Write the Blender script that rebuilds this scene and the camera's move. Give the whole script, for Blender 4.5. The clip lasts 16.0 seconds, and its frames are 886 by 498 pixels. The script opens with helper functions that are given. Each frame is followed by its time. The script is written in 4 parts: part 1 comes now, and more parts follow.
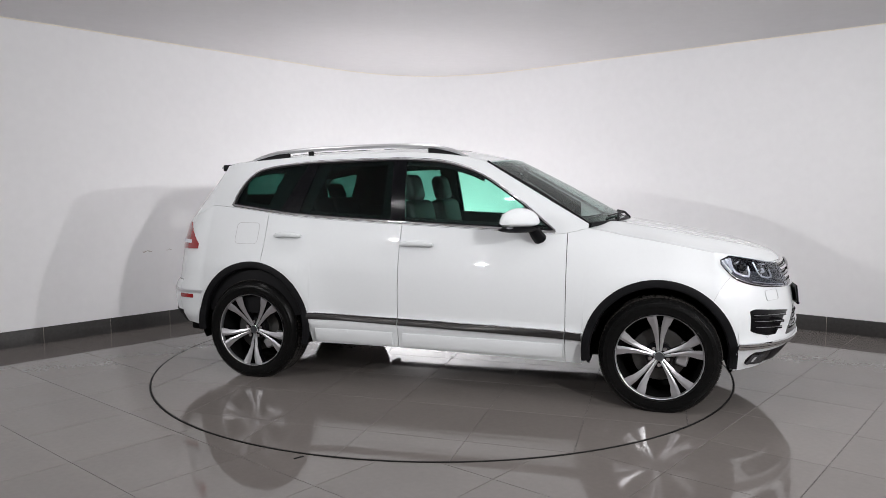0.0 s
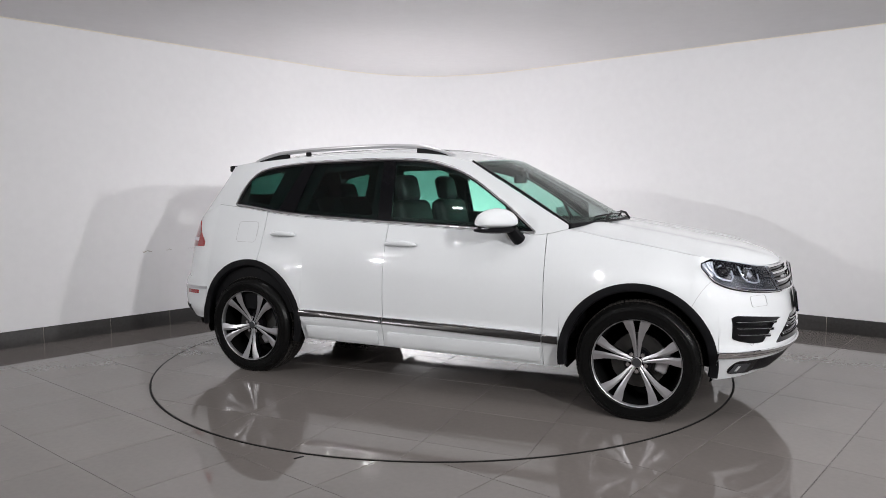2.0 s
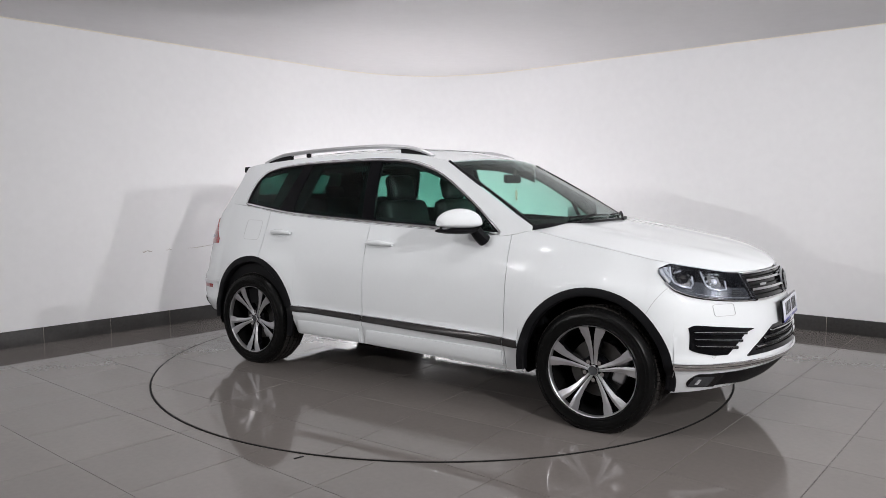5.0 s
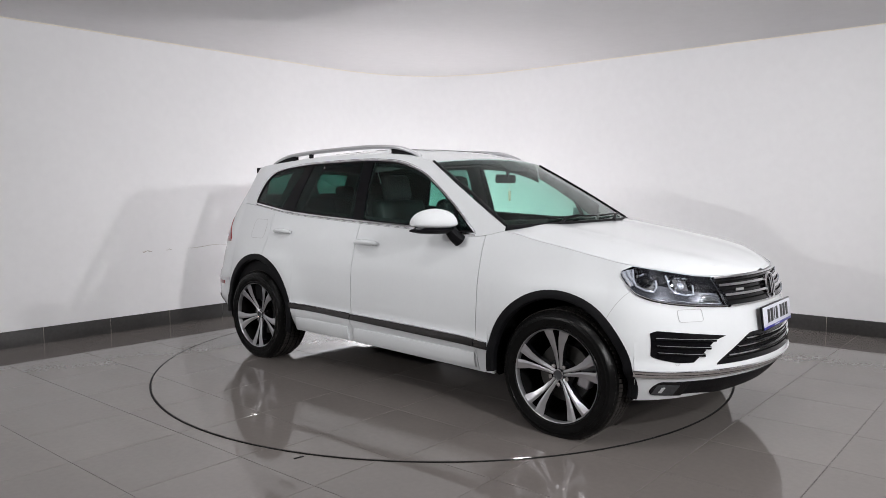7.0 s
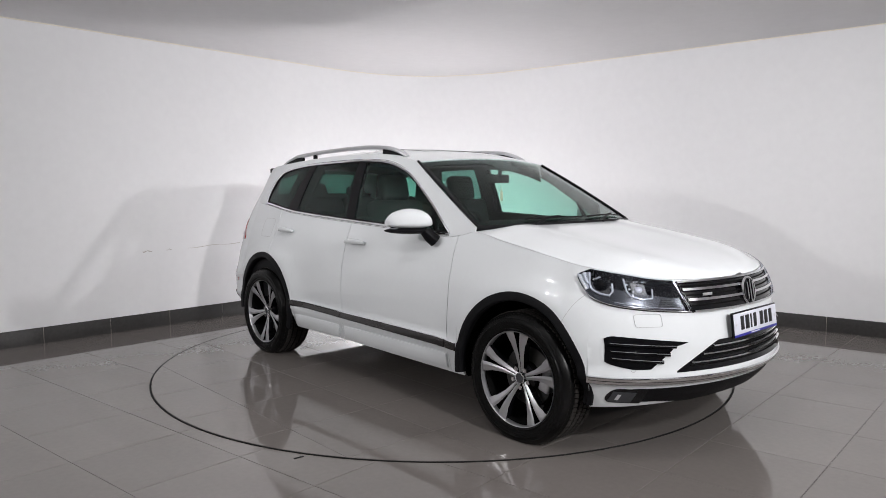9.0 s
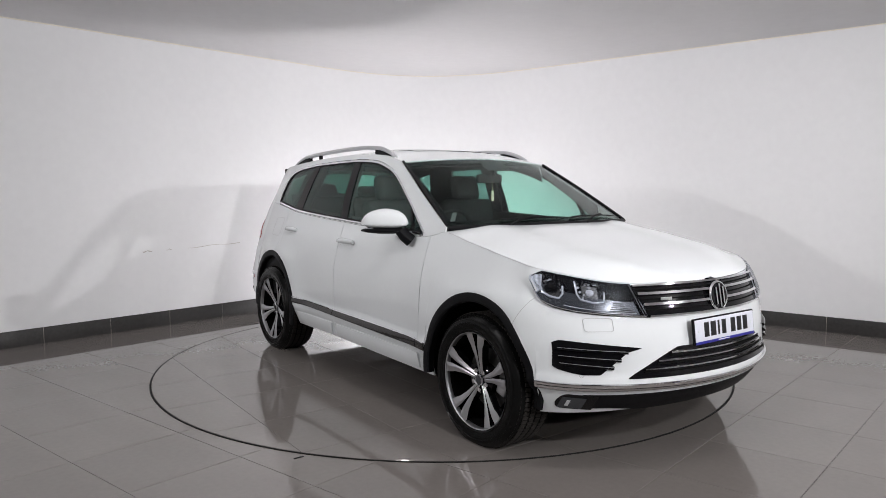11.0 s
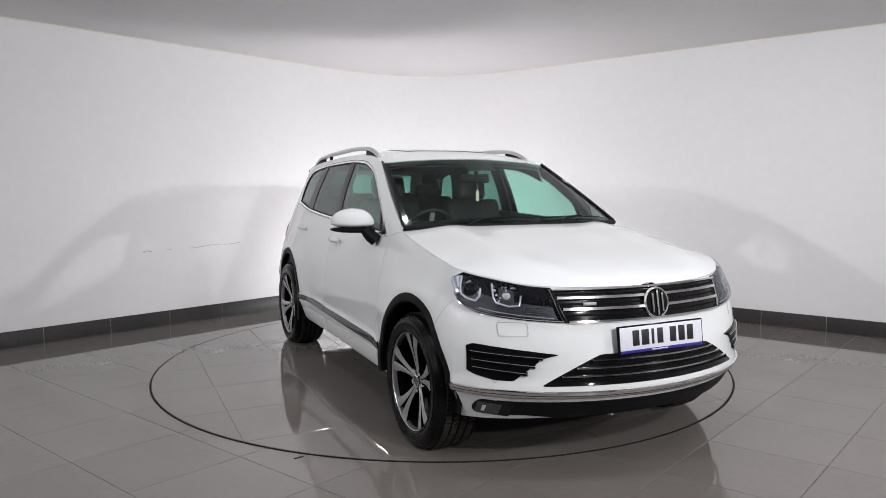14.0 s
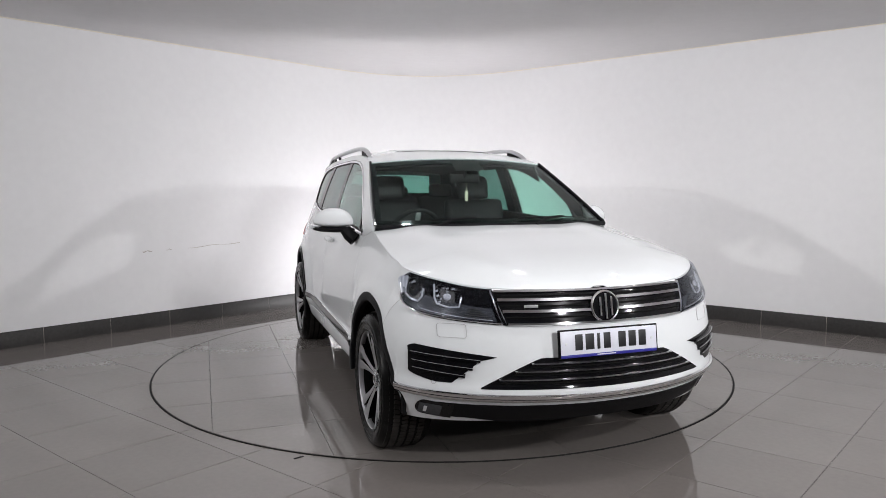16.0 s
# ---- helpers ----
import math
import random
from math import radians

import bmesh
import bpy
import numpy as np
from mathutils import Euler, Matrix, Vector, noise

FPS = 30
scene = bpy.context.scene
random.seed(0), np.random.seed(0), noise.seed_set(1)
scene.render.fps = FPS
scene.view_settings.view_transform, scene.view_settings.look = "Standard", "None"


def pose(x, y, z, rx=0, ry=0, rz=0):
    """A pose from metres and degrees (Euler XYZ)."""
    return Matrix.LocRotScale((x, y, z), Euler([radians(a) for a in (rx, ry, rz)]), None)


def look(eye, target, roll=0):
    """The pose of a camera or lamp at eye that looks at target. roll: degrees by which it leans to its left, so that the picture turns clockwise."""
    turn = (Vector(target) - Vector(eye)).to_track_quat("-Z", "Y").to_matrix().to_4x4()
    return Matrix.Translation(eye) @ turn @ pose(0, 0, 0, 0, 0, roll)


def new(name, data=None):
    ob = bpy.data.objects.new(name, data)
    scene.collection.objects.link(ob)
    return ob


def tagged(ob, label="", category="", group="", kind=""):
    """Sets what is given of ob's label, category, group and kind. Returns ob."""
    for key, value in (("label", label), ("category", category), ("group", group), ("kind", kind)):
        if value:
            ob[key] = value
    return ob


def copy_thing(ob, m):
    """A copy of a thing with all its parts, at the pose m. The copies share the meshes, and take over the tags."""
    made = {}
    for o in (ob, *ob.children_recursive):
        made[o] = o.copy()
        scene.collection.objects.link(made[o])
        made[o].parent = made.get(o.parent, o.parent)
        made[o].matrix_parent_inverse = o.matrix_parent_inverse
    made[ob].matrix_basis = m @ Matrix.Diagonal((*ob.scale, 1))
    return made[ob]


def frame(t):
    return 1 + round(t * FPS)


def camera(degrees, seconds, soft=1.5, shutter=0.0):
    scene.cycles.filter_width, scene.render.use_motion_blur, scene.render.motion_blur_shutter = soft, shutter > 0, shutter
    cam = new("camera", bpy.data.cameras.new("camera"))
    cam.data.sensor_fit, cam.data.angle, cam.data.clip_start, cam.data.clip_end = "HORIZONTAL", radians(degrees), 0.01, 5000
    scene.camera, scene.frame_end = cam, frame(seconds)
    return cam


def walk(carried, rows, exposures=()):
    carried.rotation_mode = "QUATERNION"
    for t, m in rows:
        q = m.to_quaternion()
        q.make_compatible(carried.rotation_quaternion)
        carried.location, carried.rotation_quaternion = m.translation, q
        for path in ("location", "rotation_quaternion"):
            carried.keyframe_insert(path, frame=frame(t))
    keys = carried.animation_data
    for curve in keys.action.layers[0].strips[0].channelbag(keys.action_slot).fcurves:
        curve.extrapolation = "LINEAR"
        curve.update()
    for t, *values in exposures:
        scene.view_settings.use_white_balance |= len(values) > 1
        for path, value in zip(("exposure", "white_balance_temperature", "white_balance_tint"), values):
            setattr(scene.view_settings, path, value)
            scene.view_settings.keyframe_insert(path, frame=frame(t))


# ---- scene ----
cam = camera(65.13, 16.0, soft=0.5)
EYE = (0.0, -5.7314, 1.4046)
AIM = (0.0017, -5.7314 + math.cos(radians(4.936)), 1.4046 - math.sin(radians(4.936)))
walk(cam, [(0.0, look(EYE, AIM, -0.155)), (16.0, look(EYE, AIM, -0.155))], exposures=[(0.0, 0.2), (16.0, 0.2)])

# ---- light: dark world, studio lamps out of view ----
world = bpy.data.worlds.new("world")
scene.world = world
world.use_nodes = True
world.node_tree.nodes["Background"].inputs[0].default_value = (0.9, 0.95, 1.0, 1)
world.node_tree.nodes["Background"].inputs[1].default_value = 0.02


def lamp(eye, target, power, sx, sy, spread=180, color=(1.0, 0.988, 0.997)):
    data = bpy.data.lights.new("studio_lamp", "AREA")
    data.shape, data.size, data.size_y, data.energy, data.color = "RECTANGLE", sx, sy, power, color
    data.spread = radians(spread)
    ob = new("studio_lamp", data)
    ob.matrix_world = look(eye, target)
    return ob


# ceiling spotlights on the camera's side of the turntable
lamp((2.4, -5.4, 2.66), (-1.0, 3.0, 1.1), 33, 0.11, 0.08, 115)
lamp((5.7, -4.4, 2.72), (-1.9, 1.6, 1.4), 34, 0.11, 0.08, 110)
# unseen fill spot, added to brighten the car's front
lamp((3.7, -7.4, 2.68), (0.6, 2.0, 0.8), 34, 0.11, 0.08, 115)
lamp((-2.4, -5.4, 2.66), (0.6, 3.0, 1.2), 6, 0.11, 0.08, 115)
lamp((-5.4, -4.4, 2.72), (3.4, 1.6, 1.2), 32, 0.11, 0.08, 110)
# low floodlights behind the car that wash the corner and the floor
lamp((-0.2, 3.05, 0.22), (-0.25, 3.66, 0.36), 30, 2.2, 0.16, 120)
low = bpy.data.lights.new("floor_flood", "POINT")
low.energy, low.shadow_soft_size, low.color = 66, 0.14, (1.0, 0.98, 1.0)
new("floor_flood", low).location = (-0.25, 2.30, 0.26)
# two rows of ceiling lamps over the turntable
for px in (-1.6, -0.4, 0.8, 2.0, 3.3):
    lamp((px, -0.75, 2.88), (px, 0.3, 0.0), 3.5, 0.11, 0.06, 160)
for px in (-2.2, -0.7, 0.8, 2.3, 3.8):
    lamp((px, -2.9, 2.88), (px, -2.2, 0.0), 4.5, 0.11, 0.06, 140)

# ---- materials ----
def material(name, base, rough=0.5, metal=0.0, vary=0.0, scale=8.0, bump=0.0, bump_scale=60.0, coat=0.0, spec=0.5, rough_vary=0.0, object_vary=0.0, detail=6.0):
    m = bpy.data.materials.new(name)
    m.use_nodes = True
    n, l = m.node_tree.nodes, m.node_tree.links
    b = n["Principled BSDF"]
    b.inputs["Base Color"].default_value = (*base, 1)
    b.inputs["Roughness"].default_value = rough
    b.inputs["Metallic"].default_value = metal
    b.inputs["Coat Weight"].default_value = coat
    b.inputs["Coat Roughness"].default_value = 0.03
    b.inputs["Specular IOR Level"].default_value = spec
    co = n.new("ShaderNodeTexCoord")
    if vary or rough_vary:
        big = n.new("ShaderNodeTexNoise")
        big.inputs["Scale"].default_value, big.inputs["Detail"].default_value = scale, detail
        fine = n.new("ShaderNodeTexNoise")
        fine.inputs["Scale"].default_value, fine.inputs["Detail"].default_value = scale * 14, 3
        l.new(co.outputs["Object"], big.inputs["Vector"]), l.new(co.outputs["Object"], fine.inputs["Vector"])
        add = n.new("ShaderNodeMath")
        add.operation = "ADD"
        l.new(big.outputs["Fac"], add.inputs[0]), l.new(fine.outputs["Fac"], add.inputs[1])
        rng = n.new("ShaderNodeMapRange")
        rng.inputs["From Min"].default_value, rng.inputs["From Max"].default_value = 0.6, 1.4
        rng.inputs["To Min"].default_value, rng.inputs["To Max"].default_value = 1 - vary, 1 + vary
        l.new(add.outputs[0], rng.inputs["Value"])
        hsv = n.new("ShaderNodeHueSaturation")
        hsv.inputs["Color"].default_value = (*base, 1)
        l.new(rng.outputs[0], hsv.inputs["Value"])
        if object_vary:
            info = n.new("ShaderNodeObjectInfo")
            r2 = n.new("ShaderNodeMapRange")
            r2.inputs["To Min"].default_value, r2.inputs["To Max"].default_value = 1 - object_vary, 1 + object_vary
            mul = n.new("ShaderNodeMath")
            mul.operation = "MULTIPLY"
            l.new(info.outputs["Random"], r2.inputs["Value"])
            l.new(rng.outputs[0], mul.inputs[0]), l.new(r2.outputs[0], mul.inputs[1])
            l.new(mul.outputs[0], hsv.inputs["Value"])
        l.new(hsv.outputs["Color"], b.inputs["Base Color"])
        if rough_vary:
            r3 = n.new("ShaderNodeMapRange")
            r3.inputs["From Min"].default_value, r3.inputs["From Max"].default_value = 0.3, 0.7
            r3.inputs["To Min"].default_value, r3.inputs["To Max"].default_value = max(rough - rough_vary, 0.01), rough + rough_vary
            l.new(big.outputs["Fac"], r3.inputs["Value"]), l.new(r3.outputs[0], b.inputs["Roughness"])
    if bump:
        nb = n.new("ShaderNodeTexNoise")
        nb.inputs["Scale"].default_value, nb.inputs["Detail"].default_value = bump_scale, 4
        bp = n.new("ShaderNodeBump")
        bp.inputs["Strength"].default_value, bp.inputs["Distance"].default_value = bump, 0.004
        l.new(co.outputs["Object"], nb.inputs["Vector"]), l.new(nb.outputs["Fac"], bp.inputs["Height"])
        l.new(bp.outputs["Normal"], b.inputs["Normal"])
    return m


def glass(name, tint, gloss=0.02, low=0.02, high=0.7):
    m = bpy.data.materials.new(name)
    m.use_nodes = True
    n, l = m.node_tree.nodes, m.node_tree.links
    n.remove(n["Principled BSDF"])
    tr, gl, mix, lw = n.new("ShaderNodeBsdfTransparent"), n.new("ShaderNodeBsdfGlossy"), n.new("ShaderNodeMixShader"), n.new("ShaderNodeLayerWeight")
    up, rng = n.new("ShaderNodeMath"), n.new("ShaderNodeMapRange")
    up.operation, up.inputs[1].default_value = "POWER", 5.0
    rng.inputs["To Min"].default_value, rng.inputs["To Max"].default_value = low, high
    l.new(lw.outputs["Facing"], up.inputs[0]), l.new(up.outputs[0], rng.inputs["Value"])
    tr.inputs["Color"].default_value = (*tint, 1)
    gl.inputs["Roughness"].default_value = gloss
    lw.inputs["Blend"].default_value = 0.5
    l.new(rng.outputs[0], mix.inputs[0]), l.new(tr.outputs[0], mix.inputs[1]), l.new(gl.outputs[0], mix.inputs[2])
    l.new(mix.outputs[0], n["Material Output"].inputs["Surface"])
    return m


WALL = material("wall_paint", (0.80, 0.80, 0.81), 0.62, vary=0.025, scale=0.9, bump=0.08, bump_scale=140)
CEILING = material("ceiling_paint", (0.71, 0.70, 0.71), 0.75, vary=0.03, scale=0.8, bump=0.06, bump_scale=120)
BACKWALL = material("dark_back_wall", (0.45, 0.45, 0.455), 0.7, vary=0.05, scale=0.8)
SKIRT = material("skirting_tile", (0.042, 0.040, 0.039), 0.42, spec=0.25, vary=0.25, scale=3, bump=0.05, object_vary=0.12)
TILE = material("polished_tile", (0.172, 0.155, 0.146), 0.05, vary=0.06, scale=2.2, rough_vary=0.02, object_vary=0.035, spec=0.55)
GROUT = material("grout", (0.115, 0.105, 0.10), 0.8, vary=0.3, scale=6)
RING = material("rubber_ring", (0.006, 0.006, 0.006), 0.7, spec=0.15, vary=0.3, scale=10)
SCUFF = material("scuff", (0.42, 0.38, 0.33), 0.8, vary=0.3, scale=30)
FAINT = material("faint_scuff", (0.50, 0.47, 0.44), 0.8, vary=0.25, scale=40)
PAINT = material("white_car_paint", (0.69, 0.71, 0.725), 0.5, vary=0.012, scale=3, coat=1.0, spec=0.15)
BLACK = material("black_plastic", (0.005, 0.005, 0.006), 0.5, spec=0.12, vary=0.15, scale=20, bump=0.1, bump_scale=400)
GLOSS = material("gloss_black", (0.004, 0.004, 0.005), 0.06, spec=0.4, vary=0.1, scale=10)
PILLAR = material("pillar_black", (0.004, 0.004, 0.005), 0.14, spec=0.14, vary=0.1, scale=10)
DARK = material("underbody", (0.003, 0.003, 0.003), 0.8, spec=0.1, vary=0.3, scale=10)
TYRE = material("tyre_rubber", (0.005, 0.005, 0.005), 0.27, spec=0.13, vary=0.25, scale=12, bump=0.15, bump_scale=200)
TREAD = material("tread_rubber", (0.030, 0.027, 0.025), 0.8, spec=0.2, vary=0.3, scale=15)
CHROME = material("chrome", (0.88, 0.88, 0.90), 0.08, 1.0, vary=0.03, scale=10)
SATIN = material("satin_silver", (0.60, 0.60, 0.62), 0.32, 0.7, vary=0.05, scale=20)
ALLOY = material("machined_alloy", (0.52, 0.52, 0.54), 0.36, 0.88, vary=0.06, scale=25)
STEEL = material("brake_steel", (0.10, 0.098, 0.095), 0.4, 0.8, vary=0.2, scale=30)
TRIM = material("dark_trim_strip", (0.06, 0.057, 0.057), 0.22, 0.6, vary=0.05, scale=12)
LEATHER = material("black_leather", (0.006, 0.006, 0.007), 0.5, spec=0.3, vary=0.15, scale=12)
CABIN = material("cabin_plastic", (0.005, 0.005, 0.006), 0.6, spec=0.15, vary=0.15, scale=8)
LINER = material("headliner", (0.022, 0.022, 0.022), 0.9, vary=0.06, scale=10)
RED = material("red_lens", (0.26, 0.012, 0.014), 0.08, vary=0.15, scale=15, coat=1.0)
LENS = material("clear_reflector", (0.74, 0.75, 0.78), 0.16, 0.45, vary=0.1, scale=30)
GUIDE = material("light_guide_white", (0.56, 0.57, 0.60), 0.2, 0.2, vary=0.04, scale=40, coat=0.5)
BEZEL = material("lamp_bezel", (0.07, 0.073, 0.08), 0.25, 0.4, vary=0.15, scale=30)
SEAM = material("panel_seam_grey", (0.40, 0.40, 0.405), 0.6, vary=0.1, scale=20)
PLATE = material("plate_white", (0.62, 0.63, 0.70), 0.35, vary=0.03, scale=20)
INK = material("plate_black", (0.008, 0.008, 0.01), 0.4)
BLUE = material("plate_blue", (0.02, 0.02, 0.22), 0.3)
CARD = material("pale_card", (0.7, 0.68, 0.5), 0.6)
GLASS_F = glass("green_glass", (0.74, 0.95, 0.885), low=0.03, high=1.0)
GLASS_W = glass("windscreen_glass", (0.80, 0.89, 0.86))
GLASS_R = glass("privacy_glass", (0.37, 0.54, 0.50), low=0.03, high=1.0)
GLASS_L = glass("lamp_glass", (0.86, 0.88, 0.92), 0.01)


# ---- mesh helpers ----
def part(name, bm, mat, parent=None, label="", smooth=True):
    me = bpy.data.meshes.new(name)
    bmesh.ops.recalc_face_normals(bm, faces=bm.faces)
    bm.to_mesh(me)
    bm.free()
    for m in (mat if isinstance(mat, (list, tuple)) else [mat]):
        me.materials.append(m)
    if smooth:
        me.shade_smooth()
        me.set_sharp_from_angle(angle=radians(38))
    ob = new(name, me)
    if parent is not None:
        ob.parent = parent
    if label:
        tagged(ob, label)
    return ob


def grid(bm, pts, close=False):
    """Quads over rows of points."""
    rows = [[bm.verts.new(p) for p in row] for row in pts]
    for a, b in zip(rows, rows[1:]):
        n = len(a)
        for i in range(n if close else n - 1):
            q = [a[i], a[(i + 1) % n], b[(i + 1) % n], b[i]]
            try:
                bm.faces.new(q)
            except ValueError:
                pass
    return rows


def sheet(pts, close=False):
    bm = bmesh.new()
    grid(bm, pts, close)
    bmesh.ops.remove_doubles(bm, verts=bm.verts, dist=0.0008)
    return bm


def thick(ob, t, offset=-1.0, centre=(-0.2, 0.0, 0.85)):
    """Gives an open sheet thickness, inwards from the car's middle, with crisp edges of its own."""
    me = ob.data
    bm = bmesh.new()
    bm.from_mesh(me)
    c = Vector(centre)
    if sum(f.normal.dot(f.calc_center_median() - c) * f.calc_area() for f in bm.faces) < 0:
        bmesh.ops.reverse_faces(bm, faces=bm.faces)
    bm.normal_update()
    bm.verts.index_update()
    co, nn = [v.co.copy() for v in bm.verts], [v.normal.copy() for v in bm.verts]
    faces = [[v.index for v in f.verts] for f in bm.faces]
    rim = []
    for e in bm.edges:
        if len(e.link_loops) == 1:
            l = e.link_loops[0]
            rim.append((l.vert.index, l.link_loop_next.vert.index))
    bm.free()
    n = len(co)
    verts = co + [p - q * t for p, q in zip(co, nn)]
    out = faces + [[i + n for i in reversed(f)] for f in faces]
    for i, j in rim:
        k = len(verts)
        verts += [co[j], co[i], co[i] - nn[i] * t, co[j] - nn[j] * t]
        out.append((k, k + 1, k + 2, k + 3))
    mats = [m for m in me.materials]
    new_me = bpy.data.meshes.new(me.name)
    new_me.from_pydata([tuple(v) for v in verts], [], out)
    for m in mats:
        new_me.materials.append(m)
    new_me.shade_smooth()
    new_me.set_sharp_from_angle(angle=radians(38))
    ob.data = new_me
    return ob


def box(bm, c, s, bevel=0.0, m=None):
    r = bmesh.ops.create_cube(bm, size=1.0, matrix=(m or Matrix.Identity(4)) @ Matrix.Translation(c) @ Matrix.Diagonal((*s, 1)))
    if bevel:
        es = list({e for v in r["verts"] for e in v.link_edges})
        bmesh.ops.bevel(bm, geom=es, offset=bevel, segments=3, affect="EDGES", profile=0.5)


def boxed(c, s, bevel=0.0, m=None):
    bm = bmesh.new()
    box(bm, c, s, bevel, m)
    return bm


def lathe(profile, n=64, axis="y"):
    """Profile of (radius, along) turned round the y axis."""
    rows = []
    for i in range(n):
        a = 2 * math.pi * i / n
        rows.append([(r * math.cos(a), h, r * math.sin(a)) for r, h in profile])
    rows.append(rows[0])
    return sheet(rows)


def tube(path, radius, n=10, flat=1.0):
    """A closed tube along a path; flat squeezes its height."""
    rows = []
    P = [Vector(p) for p in path]
    for i, p in enumerate(P):
        d = (P[min(i + 1, len(P) - 1)] - P[max(i - 1, 0)]).normalized()
        side = d.cross(Vector((0, 0, 1)))
        side = side.normalized() if side.length > 1e-4 else Vector((0, 1, 0))
        up = side.cross(d).normalized()
        r = radius(i / (len(P) - 1)) if callable(radius) else radius
        rows.append([p + side * r * math.cos(2 * math.pi * k / n) + up * r * flat * math.sin(2 * math.pi * k / n) for k in range(n)])
    bm = bmesh.new()
    vs = grid(bm, rows, True)
    bm.faces.new(vs[0]), bm.faces.new(vs[-1])
    return bm


def ribbon(path, normals, width_dirs, width, depth):
    """A raised strip with a rectangular, chamfered section that follows a path on a surface."""
    rows = []
    for p, nn, w in zip(path, normals, width_dirs):
        p, nn, w = Vector(p), Vector(nn).normalized(), Vector(w).normalized()
        h = width / 2
        rows.append([p - w * h - nn * 0.004, p - w * h + nn * depth * 0.6, p - w * h * 0.7 + nn * depth, p + w * h * 0.7 + nn * depth, p + w * h + nn * depth * 0.6, p + w * h - nn * 0.004])
    bm = bmesh.new()
    vs = grid(bm, rows, True)
    bm.faces.new(vs[0]), bm.faces.new(vs[-1])
    return bm


def mix(a, b, u):
    return a + (b - a) * u


def curve1(pairs):
    """A smooth function through (x, y) pairs (monotone cubic)."""
    X, Y = np.array([p[0] for p in pairs], float), np.array([p[1] for p in pairs], float)
    d = np.diff(Y) / np.diff(X)
    m = np.zeros(len(X))
    m[0], m[-1] = d[0], d[-1]
    for i in range(1, len(X) - 1):
        m[i] = 0 if d[i - 1] * d[i] <= 0 else 2 * d[i - 1] * d[i] / (d[i - 1] + d[i])

    def f(x):
        x = min(max(x, X[0]), X[-1])
        i = min(int(np.searchsorted(X, x, side="right")) - 1, len(X) - 2)
        h = X[i + 1] - X[i]
        t = (x - X[i]) / h
        return float(Y[i] * (1 + 2 * t) * (1 - t) ** 2 + m[i] * h * t * (1 - t) ** 2 + Y[i + 1] * t * t * (3 - 2 * t) + m[i + 1] * h * t * t * (t - 1))
    return f


# ---- the room ----
CORNER = Vector((-0.269, 4.235))
LDIR, RDIR = Vector((-0.681, -0.732)), Vector((0.778, -0.628))
HEIGHT = 2.905
ROUND = 1.70


def wall_line():
    """Plan of the two walls with their rounded corner, from far left to far right."""
    a, b = CORNER + LDIR * ROUND, CORNER + RDIR * ROUND
    pts = [CORNER + LDIR * 9.0] + [CORNER + LDIR * d for d in (7, 5, 4, 3, 2.4)]
    for i in range(25):
        t = i / 24
        pts.append(a * (1 - t) ** 2 + CORNER * 2 * t * (1 - t) + b * t * t)
    return pts + [CORNER + RDIR * d for d in (2.4, 3, 4, 5, 7, 9.0)]


PLAN = wall_line()


def wall_piece(name, pts, z0, z1, mat, depth, label="", category="wall"):
    bm = bmesh.new()
    rows = []
    for i, p in enumerate(pts):
        d = (pts[min(i + 1, len(pts) - 1)] - pts[max(i - 1, 0)]).normalized()
        o = Vector((-d.y, d.x)) * depth
        rows.append([(p.x, p.y, z0), (p.x, p.y, z1), (p.x + o.x, p.y + o.y, z1), (p.x + o.x, p.y + o.y, z0)])
    vs = grid(bm, rows, True)
    bm.faces.new(vs[0]), bm.faces.new(vs[-1])
    ob = part(name, bm, mat)
    return tagged(ob, label, category, kind="structure")


wall_piece("wall_studio", PLAN, -0.02, HEIGHT + 0.02, WALL, 0.2, "white painted studio wall with a rounded corner and faint marks")
# plain unseen walls added behind the camera; the rear one's grey limits bounce light
L9, R9 = PLAN[0], PLAN[-1]
for nm, a, b in (("wall_left_back", Vector((-6.4, -9.0)), L9), ("wall_right_back", R9, Vector((6.8, -9.0))), ("wall_back", Vector((6.8, -9.0)), Vector((-6.4, -9.0)))):
    wall_piece(nm, [a, (a + b) / 2, b], -0.02, HEIGHT + 0.02, BACKWALL if nm == "wall_back" else WALL, 0.2, "plain unseen wall added to close the studio")
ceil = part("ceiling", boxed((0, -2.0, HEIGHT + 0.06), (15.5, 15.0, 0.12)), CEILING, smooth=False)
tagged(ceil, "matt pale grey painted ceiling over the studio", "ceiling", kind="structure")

# thin cream bead where the wall meets the ceiling
bead_rows = []
for i, p in enumerate(PLAN):
    d = (PLAN[min(i + 1, len(PLAN) - 1)] - PLAN[max(i - 1, 0)]).normalized()
    n = Vector((d.y, -d.x))
    bead_rows.append([(p.x + n.x * o, p.y + n.y * o, z) for o, z in ((-0.004, HEIGHT - 0.012), (0.006, HEIGHT - 0.010), (0.008, HEIGHT - 0.001), (-0.004, HEIGHT - 0.001))])
tagged(part("trim", sheet(bead_rows, True), material("cream_bead", (0.80, 0.76, 0.66), 0.6, vary=0.1, scale=4)), "thin cream bead between wall and ceiling", "trim", kind="structure")

# skirting of dark tiles, each its own piece
skirt = new("baseboard")
tagged(skirt, "dark grey tiled skirting along the white wall", "baseboard", kind="structure")


def arc_points(pts, step):
    out, left = [pts[0].copy()], step
    for a, b in zip(pts, pts[1:]):
        d = (b - a).length
        pos = 0.0
        while d - pos >= left:
            pos += left
            out.append(a + (b - a) * (pos / d))
            left = step
        left -= d - pos
    return out


